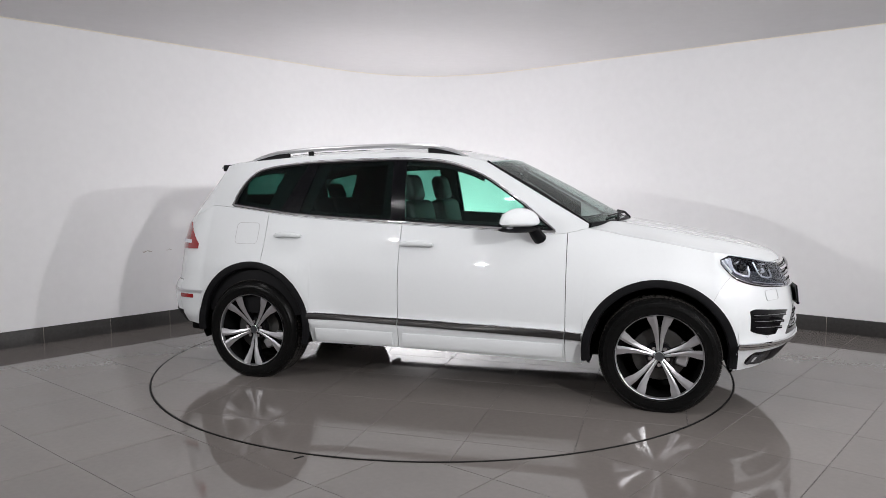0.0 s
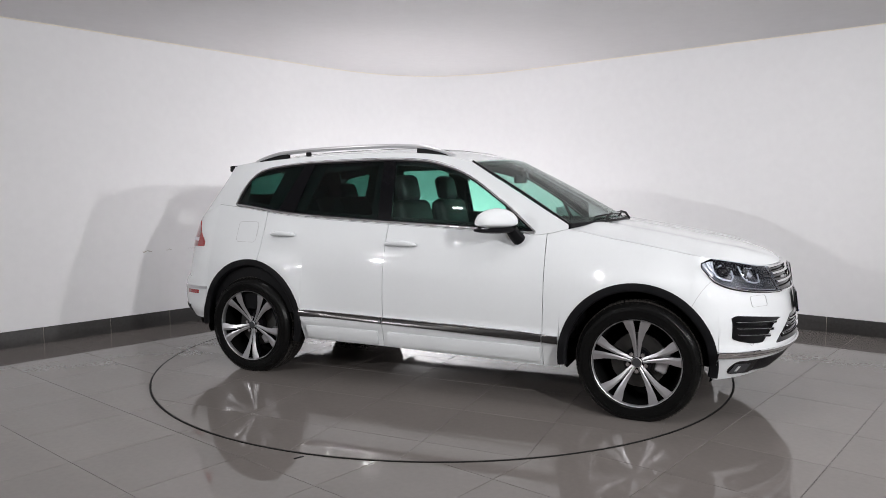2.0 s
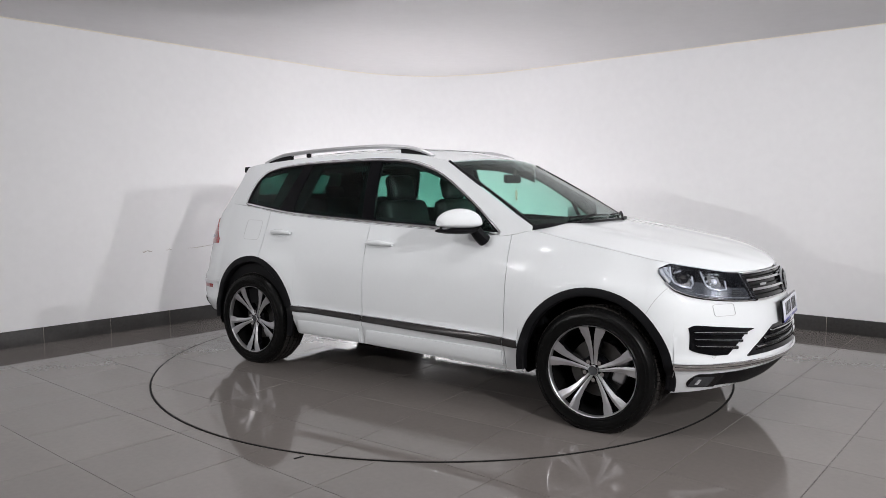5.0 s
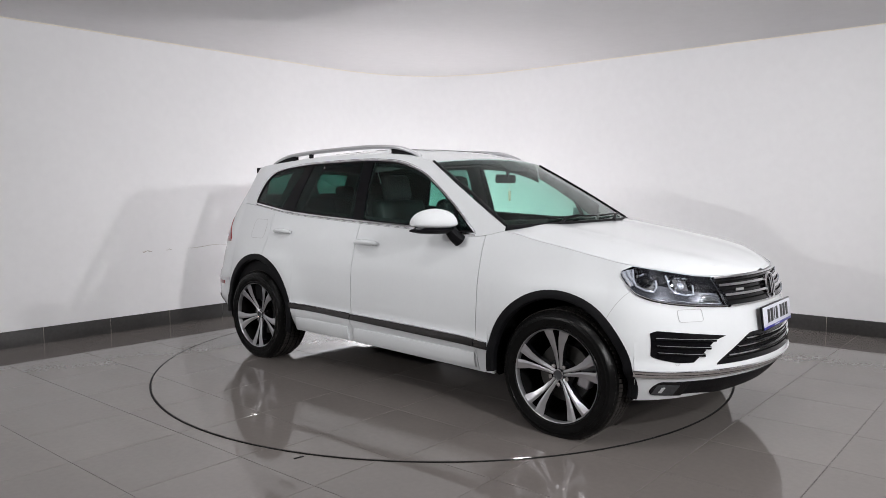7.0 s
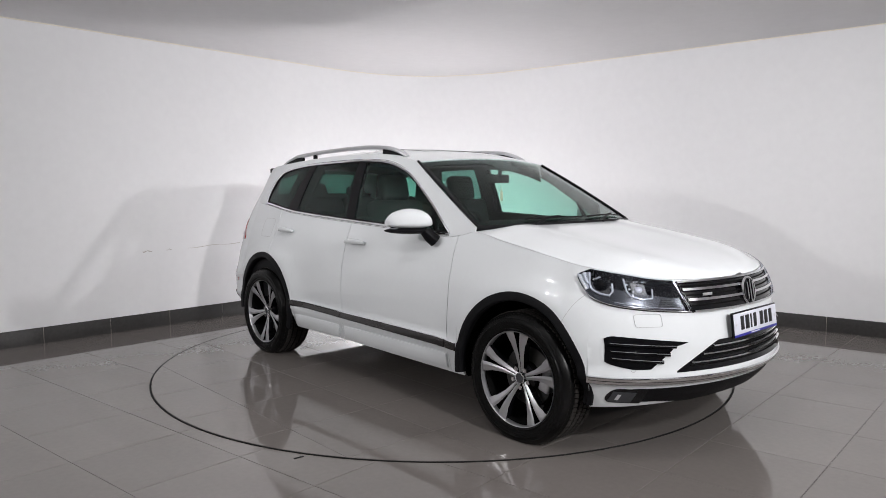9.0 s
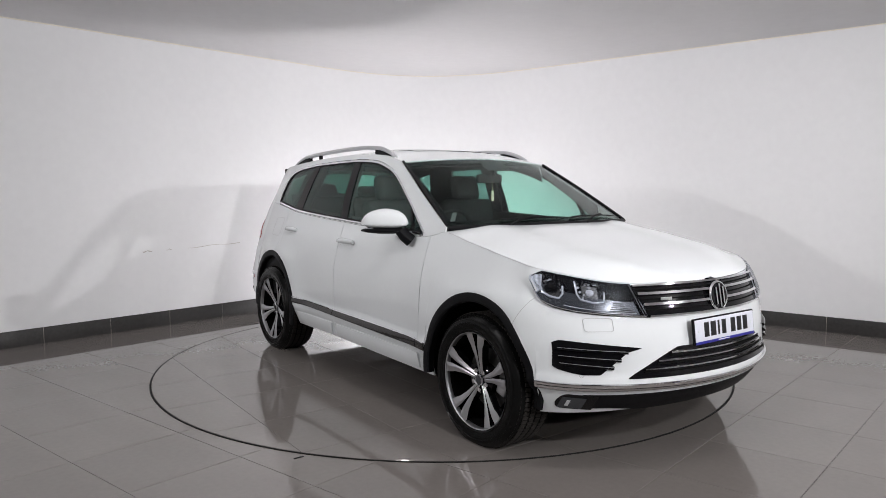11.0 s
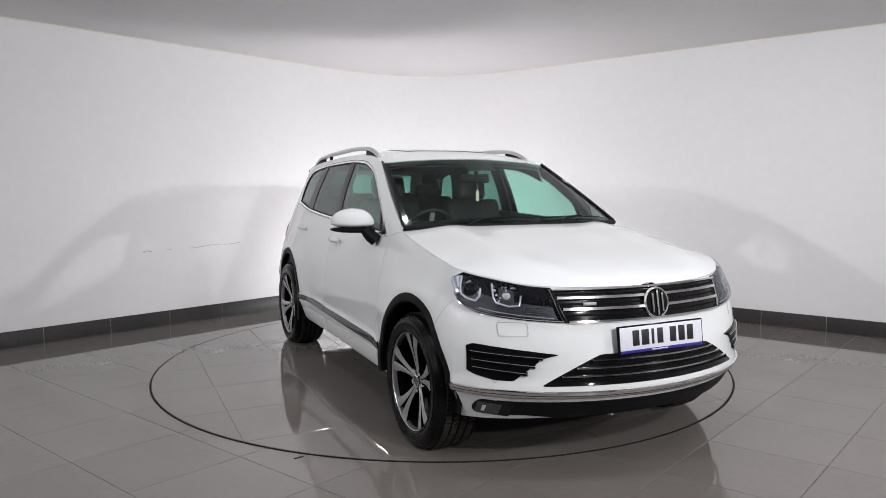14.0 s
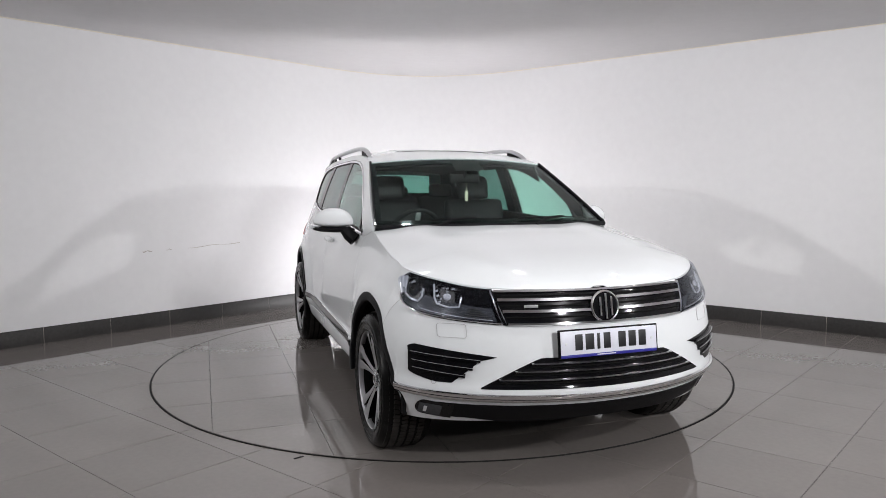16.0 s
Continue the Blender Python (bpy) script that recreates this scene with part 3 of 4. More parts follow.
# windscreen
def windscreen():
    nu, nv = 32, 18

    def at(k, v, off=0.0):
        yb, yt = 0.800, 0.660
        c = 1 - k * k
        b = Vector((1.0 + 0.205 * c, yb * k, 1.174 + 0.012 * c))
        t = Vector((0.288 + 0.10 * c, yt * k, 1.589 + 0.032 * c))
        p = b.lerp(t, v)
        return p + Vector((0.55, 0.15 * k, 0.83)) * (0.008 * math.sin(math.pi * v) + off)
    full = [[at(-1 + 2 * i / nu, j / nv) for j in range(nv + 1)] for i in range(nu + 1)]
    ob = thick(part("windscreen", sheet(full), GLASS_W, car, "green tinted windscreen"), 0.004)
    ob.visible_shadow = False
    # black frit border, as four bands under the glass
    def band(u0, u1, v0, v1, n=24):
        return thick(part("windscreen_border", sheet([[at(mix(u0, u1, i / n), mix(v0, v1, j / 6), -0.007) for j in range(7)] for i in range(n + 1)]), GLOSS, car), 0.003)
    band(-1, 1, 0.0, 0.075), band(-1, 1, 0.93, 1.0), band(-1, -0.955, 0.075, 0.93, 2), band(0.955, 1, 0.075, 0.93, 2)
    band(-0.16, 0.16, 0.80, 0.93, 6)
    # seals up the pillars and the cowl
    for s in (-1, 1):
        part("windscreen_seal", tube([at(s * 1.004, j / 12, 0.003) for j in range(13)], 0.010, 6), GLOSS, car)
    part("cowl", tube([at(-1 + 2 * i / 24, -0.012, -0.004) for i in range(25)], 0.016, 6), BLACK, car)
    # wipers
    for a, b in ((-0.60, 0.02), (0.10, 0.80)):
        part("wiper", tube([at(mix(a, b, i / 8), 0.045 + 0.012 * math.sin(math.pi * i / 8), 0.012) for i in range(9)], lambda u: 0.009 - 0.004 * u, 6, 0.7), BLACK, car)
    for y in (-0.45, 0.18):
        part("wiper_arm", tube([at(y / 0.8, -0.03, 0.01), at(y / 0.8 + 0.12, 0.02, 0.028), at(y / 0.8 + 0.30, 0.05, 0.022)], 0.009, 6), BLACK, car)
    # mirror inside and the charm that hangs from it
    part("interior_mirror", boxed((0.42, 0.0, 1.475), (0.035, 0.23, 0.065), 0.015), CABIN, car)
    part("mirror_stem", tube([(0.43, 0, 1.48), (0.45, 0, 1.56)], 0.014, 8), CABIN, car)
    charm = part("air_freshener", boxed((0.452, 0.006, 1.350), (0.008, 0.024, 0.075), 0.003), CARD, car, "pale hanging card")
    part("cord", tube([(0.452, 0.006, 1.388), (0.446, 0.004, 1.45)], 0.0015, 5), CARD, charm)


windscreen()


# back of the cabin: pillars, rear window, spoiler
def cabin_back():
    st = rear_stations(0.0, 1.0)
    cols = [(s, 1) for s in st] + [(s, -1) for s in st[::-1][1:]]
    n = 14
    eb = gh(-1.95, gh_top(-1.95))
    grid_pts = []
    for s, sy in cols:
        b = flip(side_at(s, top_of(s)), sy)
        k = b.y / half(XR, top_of(s))
        t = Vector((eb.x - 0.10 * (1 - abs(k) ** 2.2), abs(eb.y) * k, eb.z + 0.05 * (1 - abs(k) ** 2.6)))
        grid_pts.append([b.lerp(t, j / n) + Vector((-0.03 * math.sin(math.pi * j / n) * (1 - abs(k)), 0, 0)) for j in range(n + 1)])
    ks = [abs(c[0].y) for c in grid_pts]
    inner = [i for i, y in enumerate(ks) if y < 0.60]
    a, z = inner[0], inner[-1]
    for rows in (grid_pts[:a + 1], grid_pts[z:]):
        thick(part("rear_pillar", sheet(rows), PAINT, car), 0.012)
    thick(part("rear_header", sheet([c[n - 2:] for c in grid_pts[a:z + 1]]), PAINT, car), 0.012)
    thick(part("rear_ledge", sheet([c[:3] for c in grid_pts[a:z + 1]]), PAINT, car), 0.012)
    ob = thick(part("rear_window", sheet([c[2:n - 1] for c in grid_pts[a:z + 1]]), GLASS_R, car), 0.004)
    ob.visible_shadow = False
    rows = []
    for i in range(21):
        k = -1 + 2 * i / 20
        xe = -2.12 + 0.23 * abs(k) ** 2.2
        z = 1.628 - 0.045 * k * k
        rows.append([(-1.78, k * 0.60, z), (xe + 0.03, k * 0.610, z - 0.004), (xe, k * 0.610, z - 0.018), (xe + 0.05, k * 0.605, z - 0.045), (-1.78, k * 0.60, z - 0.03)])
    bm = bmesh.new()
    vs = grid(bm, rows, True)
    bm.faces.new(vs[0]), bm.faces.new(vs[-1])
    part("roof_spoiler", bm, PAINT, car)
    for s in (1, -1):
        part("spoiler_end", boxed((-1.838, s * 0.606, 1.570), (0.08, 0.03, 0.05), 0.010, pose(0, 0, 0)), BLACK, car)


cabin_back()


# ---- trim along the sides ----
def surf_path(points, sy, lift=0.0):
    P, N = [], []
    for st, z in points:
        nrm = skin_normal(st, z)
        P.append(flip(side_at(st, z) + nrm * lift, sy)), N.append(flip(nrm, sy))
    W = []
    for i in range(len(P)):
        t = (P[min(i + 1, len(P) - 1)] - P[max(i - 1, 0)]).normalized()
        W.append(t.cross(N[i]).normalized())
    return P, N, W


def strip(name, points, sy, width, depth, mat, parent, label="", lift=0.0):
    P, N, W = surf_path(points, sy, lift)
    return part(name, ribbon(P, N, W, width, depth), mat, parent, label)


for sy in (1, -1):
    bonnet_seam(sy)


def strip_z(x):
    return mix(0.492, 0.452, (x + 1.0) / 1.95)


for sy in (1, -1):
    for a, b in ((-0.982, -0.300), (-0.290, 0.862), (0.873, 0.974)):
        pts = [(("s", x), strip_z(x)) for x in lerp_list(a, b, 16)]
        strip("door_strip", pts, sy, 0.050, 0.009, TRIM, car, "dark satin strip")
        strip("strip_highlight", [(s, z + 0.021) for s, z in pts], sy, 0.008, 0.012, CHROME, car)
    # raised sill skirts under the doors
    for a, b in ((-0.93, -0.335), (-0.262, 0.852)):
        strip("sill_skirt", [(("s", x), mix(0.352, 0.340, (x + 0.93) / 1.8)) for x in lerp_list(a, b, 18)], sy, 0.098, 0.013, PAINT, car)
    # black wheel-arch mouldings
    for c, cz, rad in WELLS:
        rows, a0, a1 = [], radians(-9 if c > 0 else -14), radians(188 if c > 0 else 187)
        for i in range(49):
            a = mix(a0, a1, i / 48)
            row = []
            for r, o in ((rad + 0.004, -0.012), (rad + 0.003, 0.004), (rad - 0.012, 0.009), (rad - 0.042, 0.008), (rad - 0.050, 0.000), (rad - 0.052, -0.035)):
                x, z = c + r * math.cos(a), cz + r * math.sin(a)
                zz = max(z, 0.26)
                rr = rad + 0.004
                xs, zs = c + rr * math.cos(a), max(cz + rr * math.sin(a), 0.37 if c > 0 and math.cos(a) > 0 else 0.46)
                if xs > XF:
                    s = ("f", min(1, (xs - XF) / (nose(zs) - XF)))
                elif xs < XR:
                    s = ("r", min(1, (xs - XR) / (tail(zs) - XR)))
                else:
                    s = ("s", xs)
                y = -side_at(s, zs).y + o
                row.append((x, -sy * y, zz))
            rows.append(row)
        part("arch_moulding", sheet(rows), BLACK, car, "black plastic wheel-arch trim")
        # wheel housing
        rows = []
        for i in range(25):
            a = mix(radians(-20), radians(200), i / 24)
            r = rad - 0.02
            rows.append([(c + r * math.cos(a), -sy * y, max(cz + r * math.sin(a), 0.27)) for y in (0.90, 0.75, 0.56)] + [(c, -sy * 0.56, cz)])
        part("wheel_housing", sheet(rows), DARK, car)
    # handles
    for a, b, z in ((-0.302, -0.040, 1.012), (-1.300, -1.060, 1.054)):
        P = [(("s", x), z + 0.004 * math.sin(math.pi * (x - a) / (b - a))) for x in lerp_list(a + 0.016, b - 0.004, 12)]
        pth, N, W = surf_path(P, sy)
        h = part("door_handle", tube([p + n * (0.006 + 0.026 * math.sin(math.pi * min(max(i / 12, 0.08), 0.92)) ** 0.5) for i, (p, n) in enumerate(zip(pth, N))], lambda u: 0.021 - 0.009 * abs(2 * u - 1) ** 3, 12, 0.95), PAINT, car)
        strip("handle_recess", [(("s", x), z - 0.004) for x in lerp_list(a + 0.03, b - 0.03, 6)], sy, 0.040, 0.0012, PAINT, h)
    # side mirror
    m = bmesh.new()
    rows = []
    for i in range(17):
        u = i / 16
        prof_r = math.sin(math.pi * min(max(u, 0.012), 0.988)) ** 0.34
        y = -mix(0.872, 1.105, u)
        xc = mix(0.640, 0.500, u)
        row = []
        for k in range(20):
            a = 2 * math.pi * k / 20
            cx = math.cos(a)
            up = math.sin(a)
            hz = 0.102 if up > 0 else 0.034
            row.append((xc + 0.10 * prof_r * cx * (1.0 if cx > 0 else 0.75), y * sy, 1.182 + hz * prof_r * up * mix(1.0, 0.88, u)))
        rows.append(row)
    vs = grid(m, rows, True)
    m.faces.new(vs[0]), m.faces.new(vs[-1])
    mirror = part("side_mirror", m, PAINT, car, "white wing mirror cap")
    m = bmesh.new()
    rows = []
    for i in range(13):
        u = i / 12
        r = math.sin(math.pi * min(max(u, 0.02), 0.98)) ** 0.4
        y = -mix(0.862, 1.105, u)
        xc = mix(0.645, 0.500, u)
        rows.append([(xc + 0.095 * r * math.cos(2 * math.pi * k / 14), y * sy, 1.138 + 0.022 * r * math.sin(2 * math.pi * k / 14)) for k in range(14)])
    vs = grid(m, rows, True)
    m.faces.new(vs[0]), m.faces.new(vs[-1])
    part("mirror_base", m, BLACK, mirror, "black lower shell")
    part("indicator", tube([(0.60, -0.90 * sy, 1.147), (0.585, -1.0 * sy, 1.147), (0.52, -1.09 * sy, 1.150)], 0.018, 8, 0.35), CHROME, mirror)
    part("mirror_foot", tube([(0.655, -0.92 * sy, 1.14), (0.672, -0.90 * sy, 1.105), (0.69, -0.865 * sy, 1.072)], lambda u: 0.042 + 0.006 * u, 10, 0.9), BLACK, mirror)
    part("mirror_glass", boxed((0.478, -0.98 * sy, 1.195), (0.008, 0.16, 0.09), 0.003, None), CHROME, mirror)
    # roof rails
    rail_y = lambda x: abs(gh(x, gh_top(x)).y) - 0.030
    xs = lerp_list(-1.60, 0.13, 30)
    path = []
    for x in xs:
        u = (x + 1.60) / 1.73
        lift = 0.041 * min(1, math.sin(math.pi * u) * 2.6) ** 0.8 if 0 < u < 1 else 0.0
        path.append((x, -sy * rail_y(x), gh_top(x) + 0.006 + lift + 0.004 * math.sin(math.pi * u)))
    rail = part("roof_rail", tube(path, lambda u: 0.021 - 0.006 * abs(2 * u - 1) ** 6, 10, 0.8), SATIN, car, "satin silver roof rail")
    for x0, x1 in ((-1.56, -1.28), (-0.16, 0.09)):
        pts = []
        for x in lerp_list(x0, x1, 6):
            u = (x + 1.60) / 1.73
            lift = 0.041 * min(1, math.sin(math.pi * u) * 2.6) ** 0.8
            z0 = gh_top(x) + 0.002
            pts.append([(x, -sy * (rail_y(x) + 0.012), z0), (x, -sy * (rail_y(x) + 0.012), z0 + lift), (x, -sy * (rail_y(x) - 0.012), z0 + lift), (x, -sy * (rail_y(x) - 0.012), z0)])
        part("rail_foot", sheet(pts, True), BLACK, rail)
    part("rail_bracket", boxed((-1.10, -sy * rail_y(-1.1), gh_top(-1.1) + 0.03), (0.04, 0.02, 0.05), 0.004), BLACK, rail)
    # tail lamp, bumper strip and reflector
    def tail_patch(name, v0, v1, lo, hi, mat, off, label=""):
        rows = []
        for i in range(13):
            v = mix(v0, v1, i / 12)
            u = i / 12
            rows.append([flip(side_at(("r", v), z) + skin_normal(("r", v), z) * off, sy) for z in lerp_list(lo(u), hi(u), 8)])
        return thick(part(name, sheet(rows), mat, car, label), 0.010)
    tail_patch("tail_lamp", 0.17, 0.86, lambda u: 0.945 - 0.01 * u, lambda u: 0.985 + 0.165 * min(1, u * 1.9) - 0.05 * max(0, u - 0.6), RED, 0.006, "red rear lamp")
    tail_patch("tail_lamp_clear", 0.34, 0.80, lambda u: 0.985, lambda u: 1.01 + 0.005 * u, PLATE, 0.009)
    tail_patch("rear_reflector", 0.16, 0.42, lambda u: 0.570, lambda u: 0.600, RED, 0.004)
    tail_patch("rear_bumper_strip", -0.0, 1.0, lambda u: 0.610, lambda u: 0.632, SATIN, 0.006)
    tail_patch("rear_valance", 0.40, 1.0, lambda u: 0.37 + 0.05 * u, lambda u: 0.47, BLACK, 0.004)

# fuel flap on the right side
def frame_strip(x0, x1, z0, z1, r=0.03):
    out = []
    for cx, cz, a0 in ((x1 - r, z1 - r, 0), (x0 + r, z1 - r, 90), (x0 + r, z0 + r, 180), (x1 - r, z0 + r, 270)):
        for k in range(5):
            a = radians(a0 + 90 * k / 4)
            out.append((("s", cx + r * math.cos(a)), cz + r * math.sin(a)))
    return out + out[:1]


strip("fuel_flap", frame_strip(-1.635, -1.435, 0.995, 1.150), 1, 0.003, 0.0007, SEAM, car, "thin seam of the fuel flap")

# ---- underside and cabin ----
part("underbody", boxed((-0.175, 0, 0.335), (3.90, 1.50, 0.09), 0.02), DARK, car)
part("undertray", boxed((1.91, 0, 0.335), (0.34, 1.10, 0.05), 0.01), DARK, car)
part("exhaust", tube([(-2.2, -0.45, 0.36), (-1.2, -0.42, 0.31), (0.6, -0.3, 0.30)], 0.05, 10), DARK, car)
for c in (AXLE, -AXLE):
    part("axle", tube([(c, -0.75, HUB_Z), (c, 0, HUB_Z - 0.03), (c, 0.75, HUB_Z)], 0.06, 10), DARK, car)
    part("suspension_arm", tube([(c + 0.1, -0.78, 0.27), (c + 0.15, 0, 0.28), (c + 0.1, 0.78, 0.27)], 0.035, 8), DARK, car)
part("cabin_floor", boxed((-0.55, 0, 0.47), (3.2, 1.60, 0.06), 0.01), CABIN, car)
part("bulkhead", boxed((1.02, 0, 0.77), (0.10, 1.56, 0.62), 0.02), CABIN, car)
part("boot_wall", boxed((-2.06, 0, 0.80), (0.06, 1.28, 0.56), 0.02), CABIN, car)
for sy in (1, -1):
    card = [[(x, -sy * (half(x, z) - 0.045), z) for z in lerp_list(0.48, belt(x) + 0.05, 6)] for x in lerp_list(-1.85, 0.98, 24)]
    thick(part("door_card", sheet(card), CABIN, car), 0.02)
    post = [[flip(gh(x, z, -0.035), sy) for z in lerp_list(belt(x), gh_top(x) - 0.01, 6)] for x in lerp_list(-1.98, -1.62, 4)]
    thick(part("pillar_lining", sheet(post), CABIN, car), 0.01)
    cp = [[flip(gh(mix(xb, xb + 0.16, v), mix(belt(xb), 1.60, v), -0.03), sy) for v in lerp_list(0, 1, 6)] for xb in lerp_list(-1.42, -1.06, 4)]
    thick(part("rear_pillar_lining", sheet(cp), CABIN, car), 0.02)
    rail_in = [[flip(gh(x, z, -0.04), sy) for z in lerp_list(dlo_top(max(min(x, 0.75), -1.5)) - 0.042, gh_top(x) - 0.012, 3)] for x in lerp_list(-1.6, 0.27, 24)]
    thick(part("roof_lining_side", sheet(rail_in), CABIN, car), 0.008)
    pil = [[flip(gh(x, z, -0.035), sy) for z in lerp_list(dlo_top(x) + 0.01, ws_line(x) - 0.015, 3)] for x in lerp_list(0.29, 0.79, 10)]
    thick(part("windscreen_pillar_lining", sheet(pil), CABIN, car), 0.008)
    bp = [[flip(gh(x, z, -0.03), sy) for z in lerp_list(belt(x), 1.60, 6)] for x in lerp_list(-0.46, -0.32, 3)]
    thick(part("door_pillar_lining", sheet(bp), CABIN, car), 0.02)

rows = []
for i in range(21):
    k = -1 + 2 * i / 20
    rows.append([(0.98 + 0.18 * (1 - k * k), k * 0.76, 1.150), (0.78, k * 0.77, 1.140 + 0.035 * math.exp(-((k + 0.45) / 0.28) ** 2)), (0.58, k * 0.77, 1.115 + 0.045 * math.exp(-((k + 0.45) / 0.28) ** 2)), (0.52, k * 0.77, 1.04), (0.56, k * 0.77, 0.80), (0.75, k * 0.77, 0.60)])
thick(part("dashboard", sheet(rows), CABIN, car), 0.02)
part("centre_console", boxed((0.05, 0, 0.70), (1.0, 0.26, 0.42), 0.05), CABIN, car)


def torus(bm, m, R, r, n=32, k=10):
    rows = []
    for i in range(n):
        a = 2 * math.pi * i / n
        rows.append([m @ Vector(((R + r * math.cos(2 * math.pi * j / k)) * math.cos(a), (R + r * math.cos(2 * math.pi * j / k)) * math.sin(a), r * math.sin(2 * math.pi * j / k))) for j in range(k)])
    grid(bm, rows + [rows[0]], True)


bm = bmesh.new()
mw = pose(0.42, -0.37, 1.09, 0, -65, 0)
torus(bm, mw, 0.180, 0.016)
bmesh.ops.remove_doubles(bm, verts=bm.verts, dist=0.0005)
wheel_in = part("steering_wheel", bm, LEATHER, car)
part("wheel_boss", boxed((0, 0, -0.01), (0.12, 0.15, 0.04), 0.015, mw), CABIN, wheel_in)
for a in (0, 180, 270):
    part("wheel_spoke", boxed((0.10, 0, -0.005), (0.13, 0.035, 0.012), 0.004, mw @ pose(0, 0, 0, 0, 0, a + 90)), SATIN, wheel_in)


def pad(c, s, bevel, m=None, puff=0.0):
    bm = bmesh.new()
    box(bm, c, s, bevel, m)
    return bm


def seat(x, y, wide, back_top, lean=14):
    cush = part("seat_cushion", pad((x + 0.05, y, 0.74), (0.52, wide, 0.16), 0.06), LEATHER, car)
    m = pose(x - 0.22, y, 0.78, 0, -lean, 0)
    h = back_top - 0.78
    back = part("seat_back", pad((0, 0, h / 2), (0.13, wide, h), 0.055, m), LEATHER, car)
    return m, h


for y in (-0.37, 0.37):
    m, h = seat(0.0, y, 0.52, 1.33)
    hr = part("headrest", pad((0.01, 0, h + 0.095), (0.10, 0.28, 0.21), 0.05, m), LEATHER, car)
    for dy in (-0.06, 0.06):
        part("headrest_post", tube([m @ Vector((0, dy, h - 0.03)), m @ Vector((0, dy, h + 0.06))], 0.007, 8), CHROME, hr)
for y, w in ((-0.44, 0.50), (0.0, 0.38), (0.44, 0.50)):
    m, h = seat(-0.96, y, w, 1.36, 20)
    part("headrest", pad((0.0, 0, h + 0.06), (0.08, 0.24 if y else 0.2, 0.15 if y else 0.10), 0.04, m), LEATHER, car)
part("tailgate_trim", boxed((-1.90, 0, 1.23), (0.04, 1.08, 0.26), 0.01), CABIN, car)
part("parcel_shelf", boxed((-1.68, 0, 1.11), (0.75, 1.26, 0.02), 0.006), CABIN, car)


# ---- nose: lamps, grilles, plate ----
def nose_at(y, z, off=0.0):
    """A point of the nose at y (negative: the car's right)."""
    s = ("f", share(y, z))
    sy = 1 if y <= 0 else -1
    return flip(side_at(s, z) + skin_normal(s, z) * off, sy)


def nose_st(v, z, off, sy):
    return flip(side_at(("f", v), z) + skin_normal(("f", v), z) * off, sy)


def nose_patch(name, y0, y1, lo, hi, mat, off, n=24, rows=10, t=0.008, parent=None, label=""):
    """A patch between two y values, with lo(y) and hi(y) as its lower and upper edge."""
    pts = [[nose_at(y, z, off) for z in lerp_list(lo(y), hi(y), rows)] for y in lerp_list(y0, y1, n)]
    return thick(part(name, sheet(pts), mat, parent or car, label), t)


def bar(name, y0, y1, zf, mat, parent, height, depth, off=0.0, n=24):
    P, N, W = [], [], []
    for y in lerp_list(y0, y1, n):
        z = zf(y)
        P.append(nose_at(y, z, off))
        s = ("f", share(y, z))
        N.append(flip(skin_normal(s, z), 1 if y <= 0 else -1))
    for i in range(len(P)):
        t = (P[min(i + 1, len(P) - 1)] - P[max(i - 1, 0)]).normalized()
        W.append(t.cross(N[i]).normalized())
    return part(name, ribbon(P, N, W, height, depth), mat, parent)


# upper grille
def g_edge(z):
    return mix(0.475, 0.520, (z - 0.765) / 0.15)


pts = [[nose_at(g_edge(z) * k, z, 0.003) for z in lerp_list(0.765, 0.918, 8)] for k in lerp_list(-1, 1, 40)]
grille = thick(part("upper_grille", sheet(pts), GLOSS, car, "black grille with chrome bars"), 0.008)
for z, h in ((0.9135, 0.014), (0.876, 0.019), (0.826, 0.019), (0.770, 0.014)):
    e = g_edge(z) - 0.004
    bar("grille_bar", -e, e, lambda y, z=z: z, CHROME, grille, h, 0.016, 0.002, 40)
for z in (0.895, 0.851, 0.800):
    e = g_edge(z) - 0.006
    bar("grille_slat", -e, e, lambda y, z=z: z, DARK, grille, 0.008, 0.006, 0.002, 30)
part("grille_badge", boxed((0, 0, 0), (0.006, 0.065, 0.014), 0.002, Matrix.Translation(nose_at(-0.36, 0.848, 0.014)) @ pose(0, 0, 0, 0, 0, -16)), SATIN, grille)

# round emblem: a plain ring and disc
bm = bmesh.new()
em = Matrix.Translation(nose_at(0, 0.837, 0.014)) @ pose(0, 0, 0, 0, 80, 0)
torus(bm, em, 0.071, 0.0075, 40, 10)
bmesh.ops.remove_doubles(bm, verts=bm.verts, dist=0.0003)
emblem = part("emblem", bm, CHROME, car, "round chrome emblem on a dark disc")
bm = bmesh.new()
bmesh.ops.create_cone(bm, cap_ends=True, segments=40, radius1=0.066, radius2=0.064, depth=0.016, matrix=em)
part("emblem_disc", bm, GLOSS, emblem)
for dy, ln in ((-0.030, 0.092), (0.0, 0.124), (0.030, 0.092)):
    part("emblem_bar", boxed((0, dy, 0.012), (ln, 0.011, 0.006), 0.002, em), CHROME, emblem)

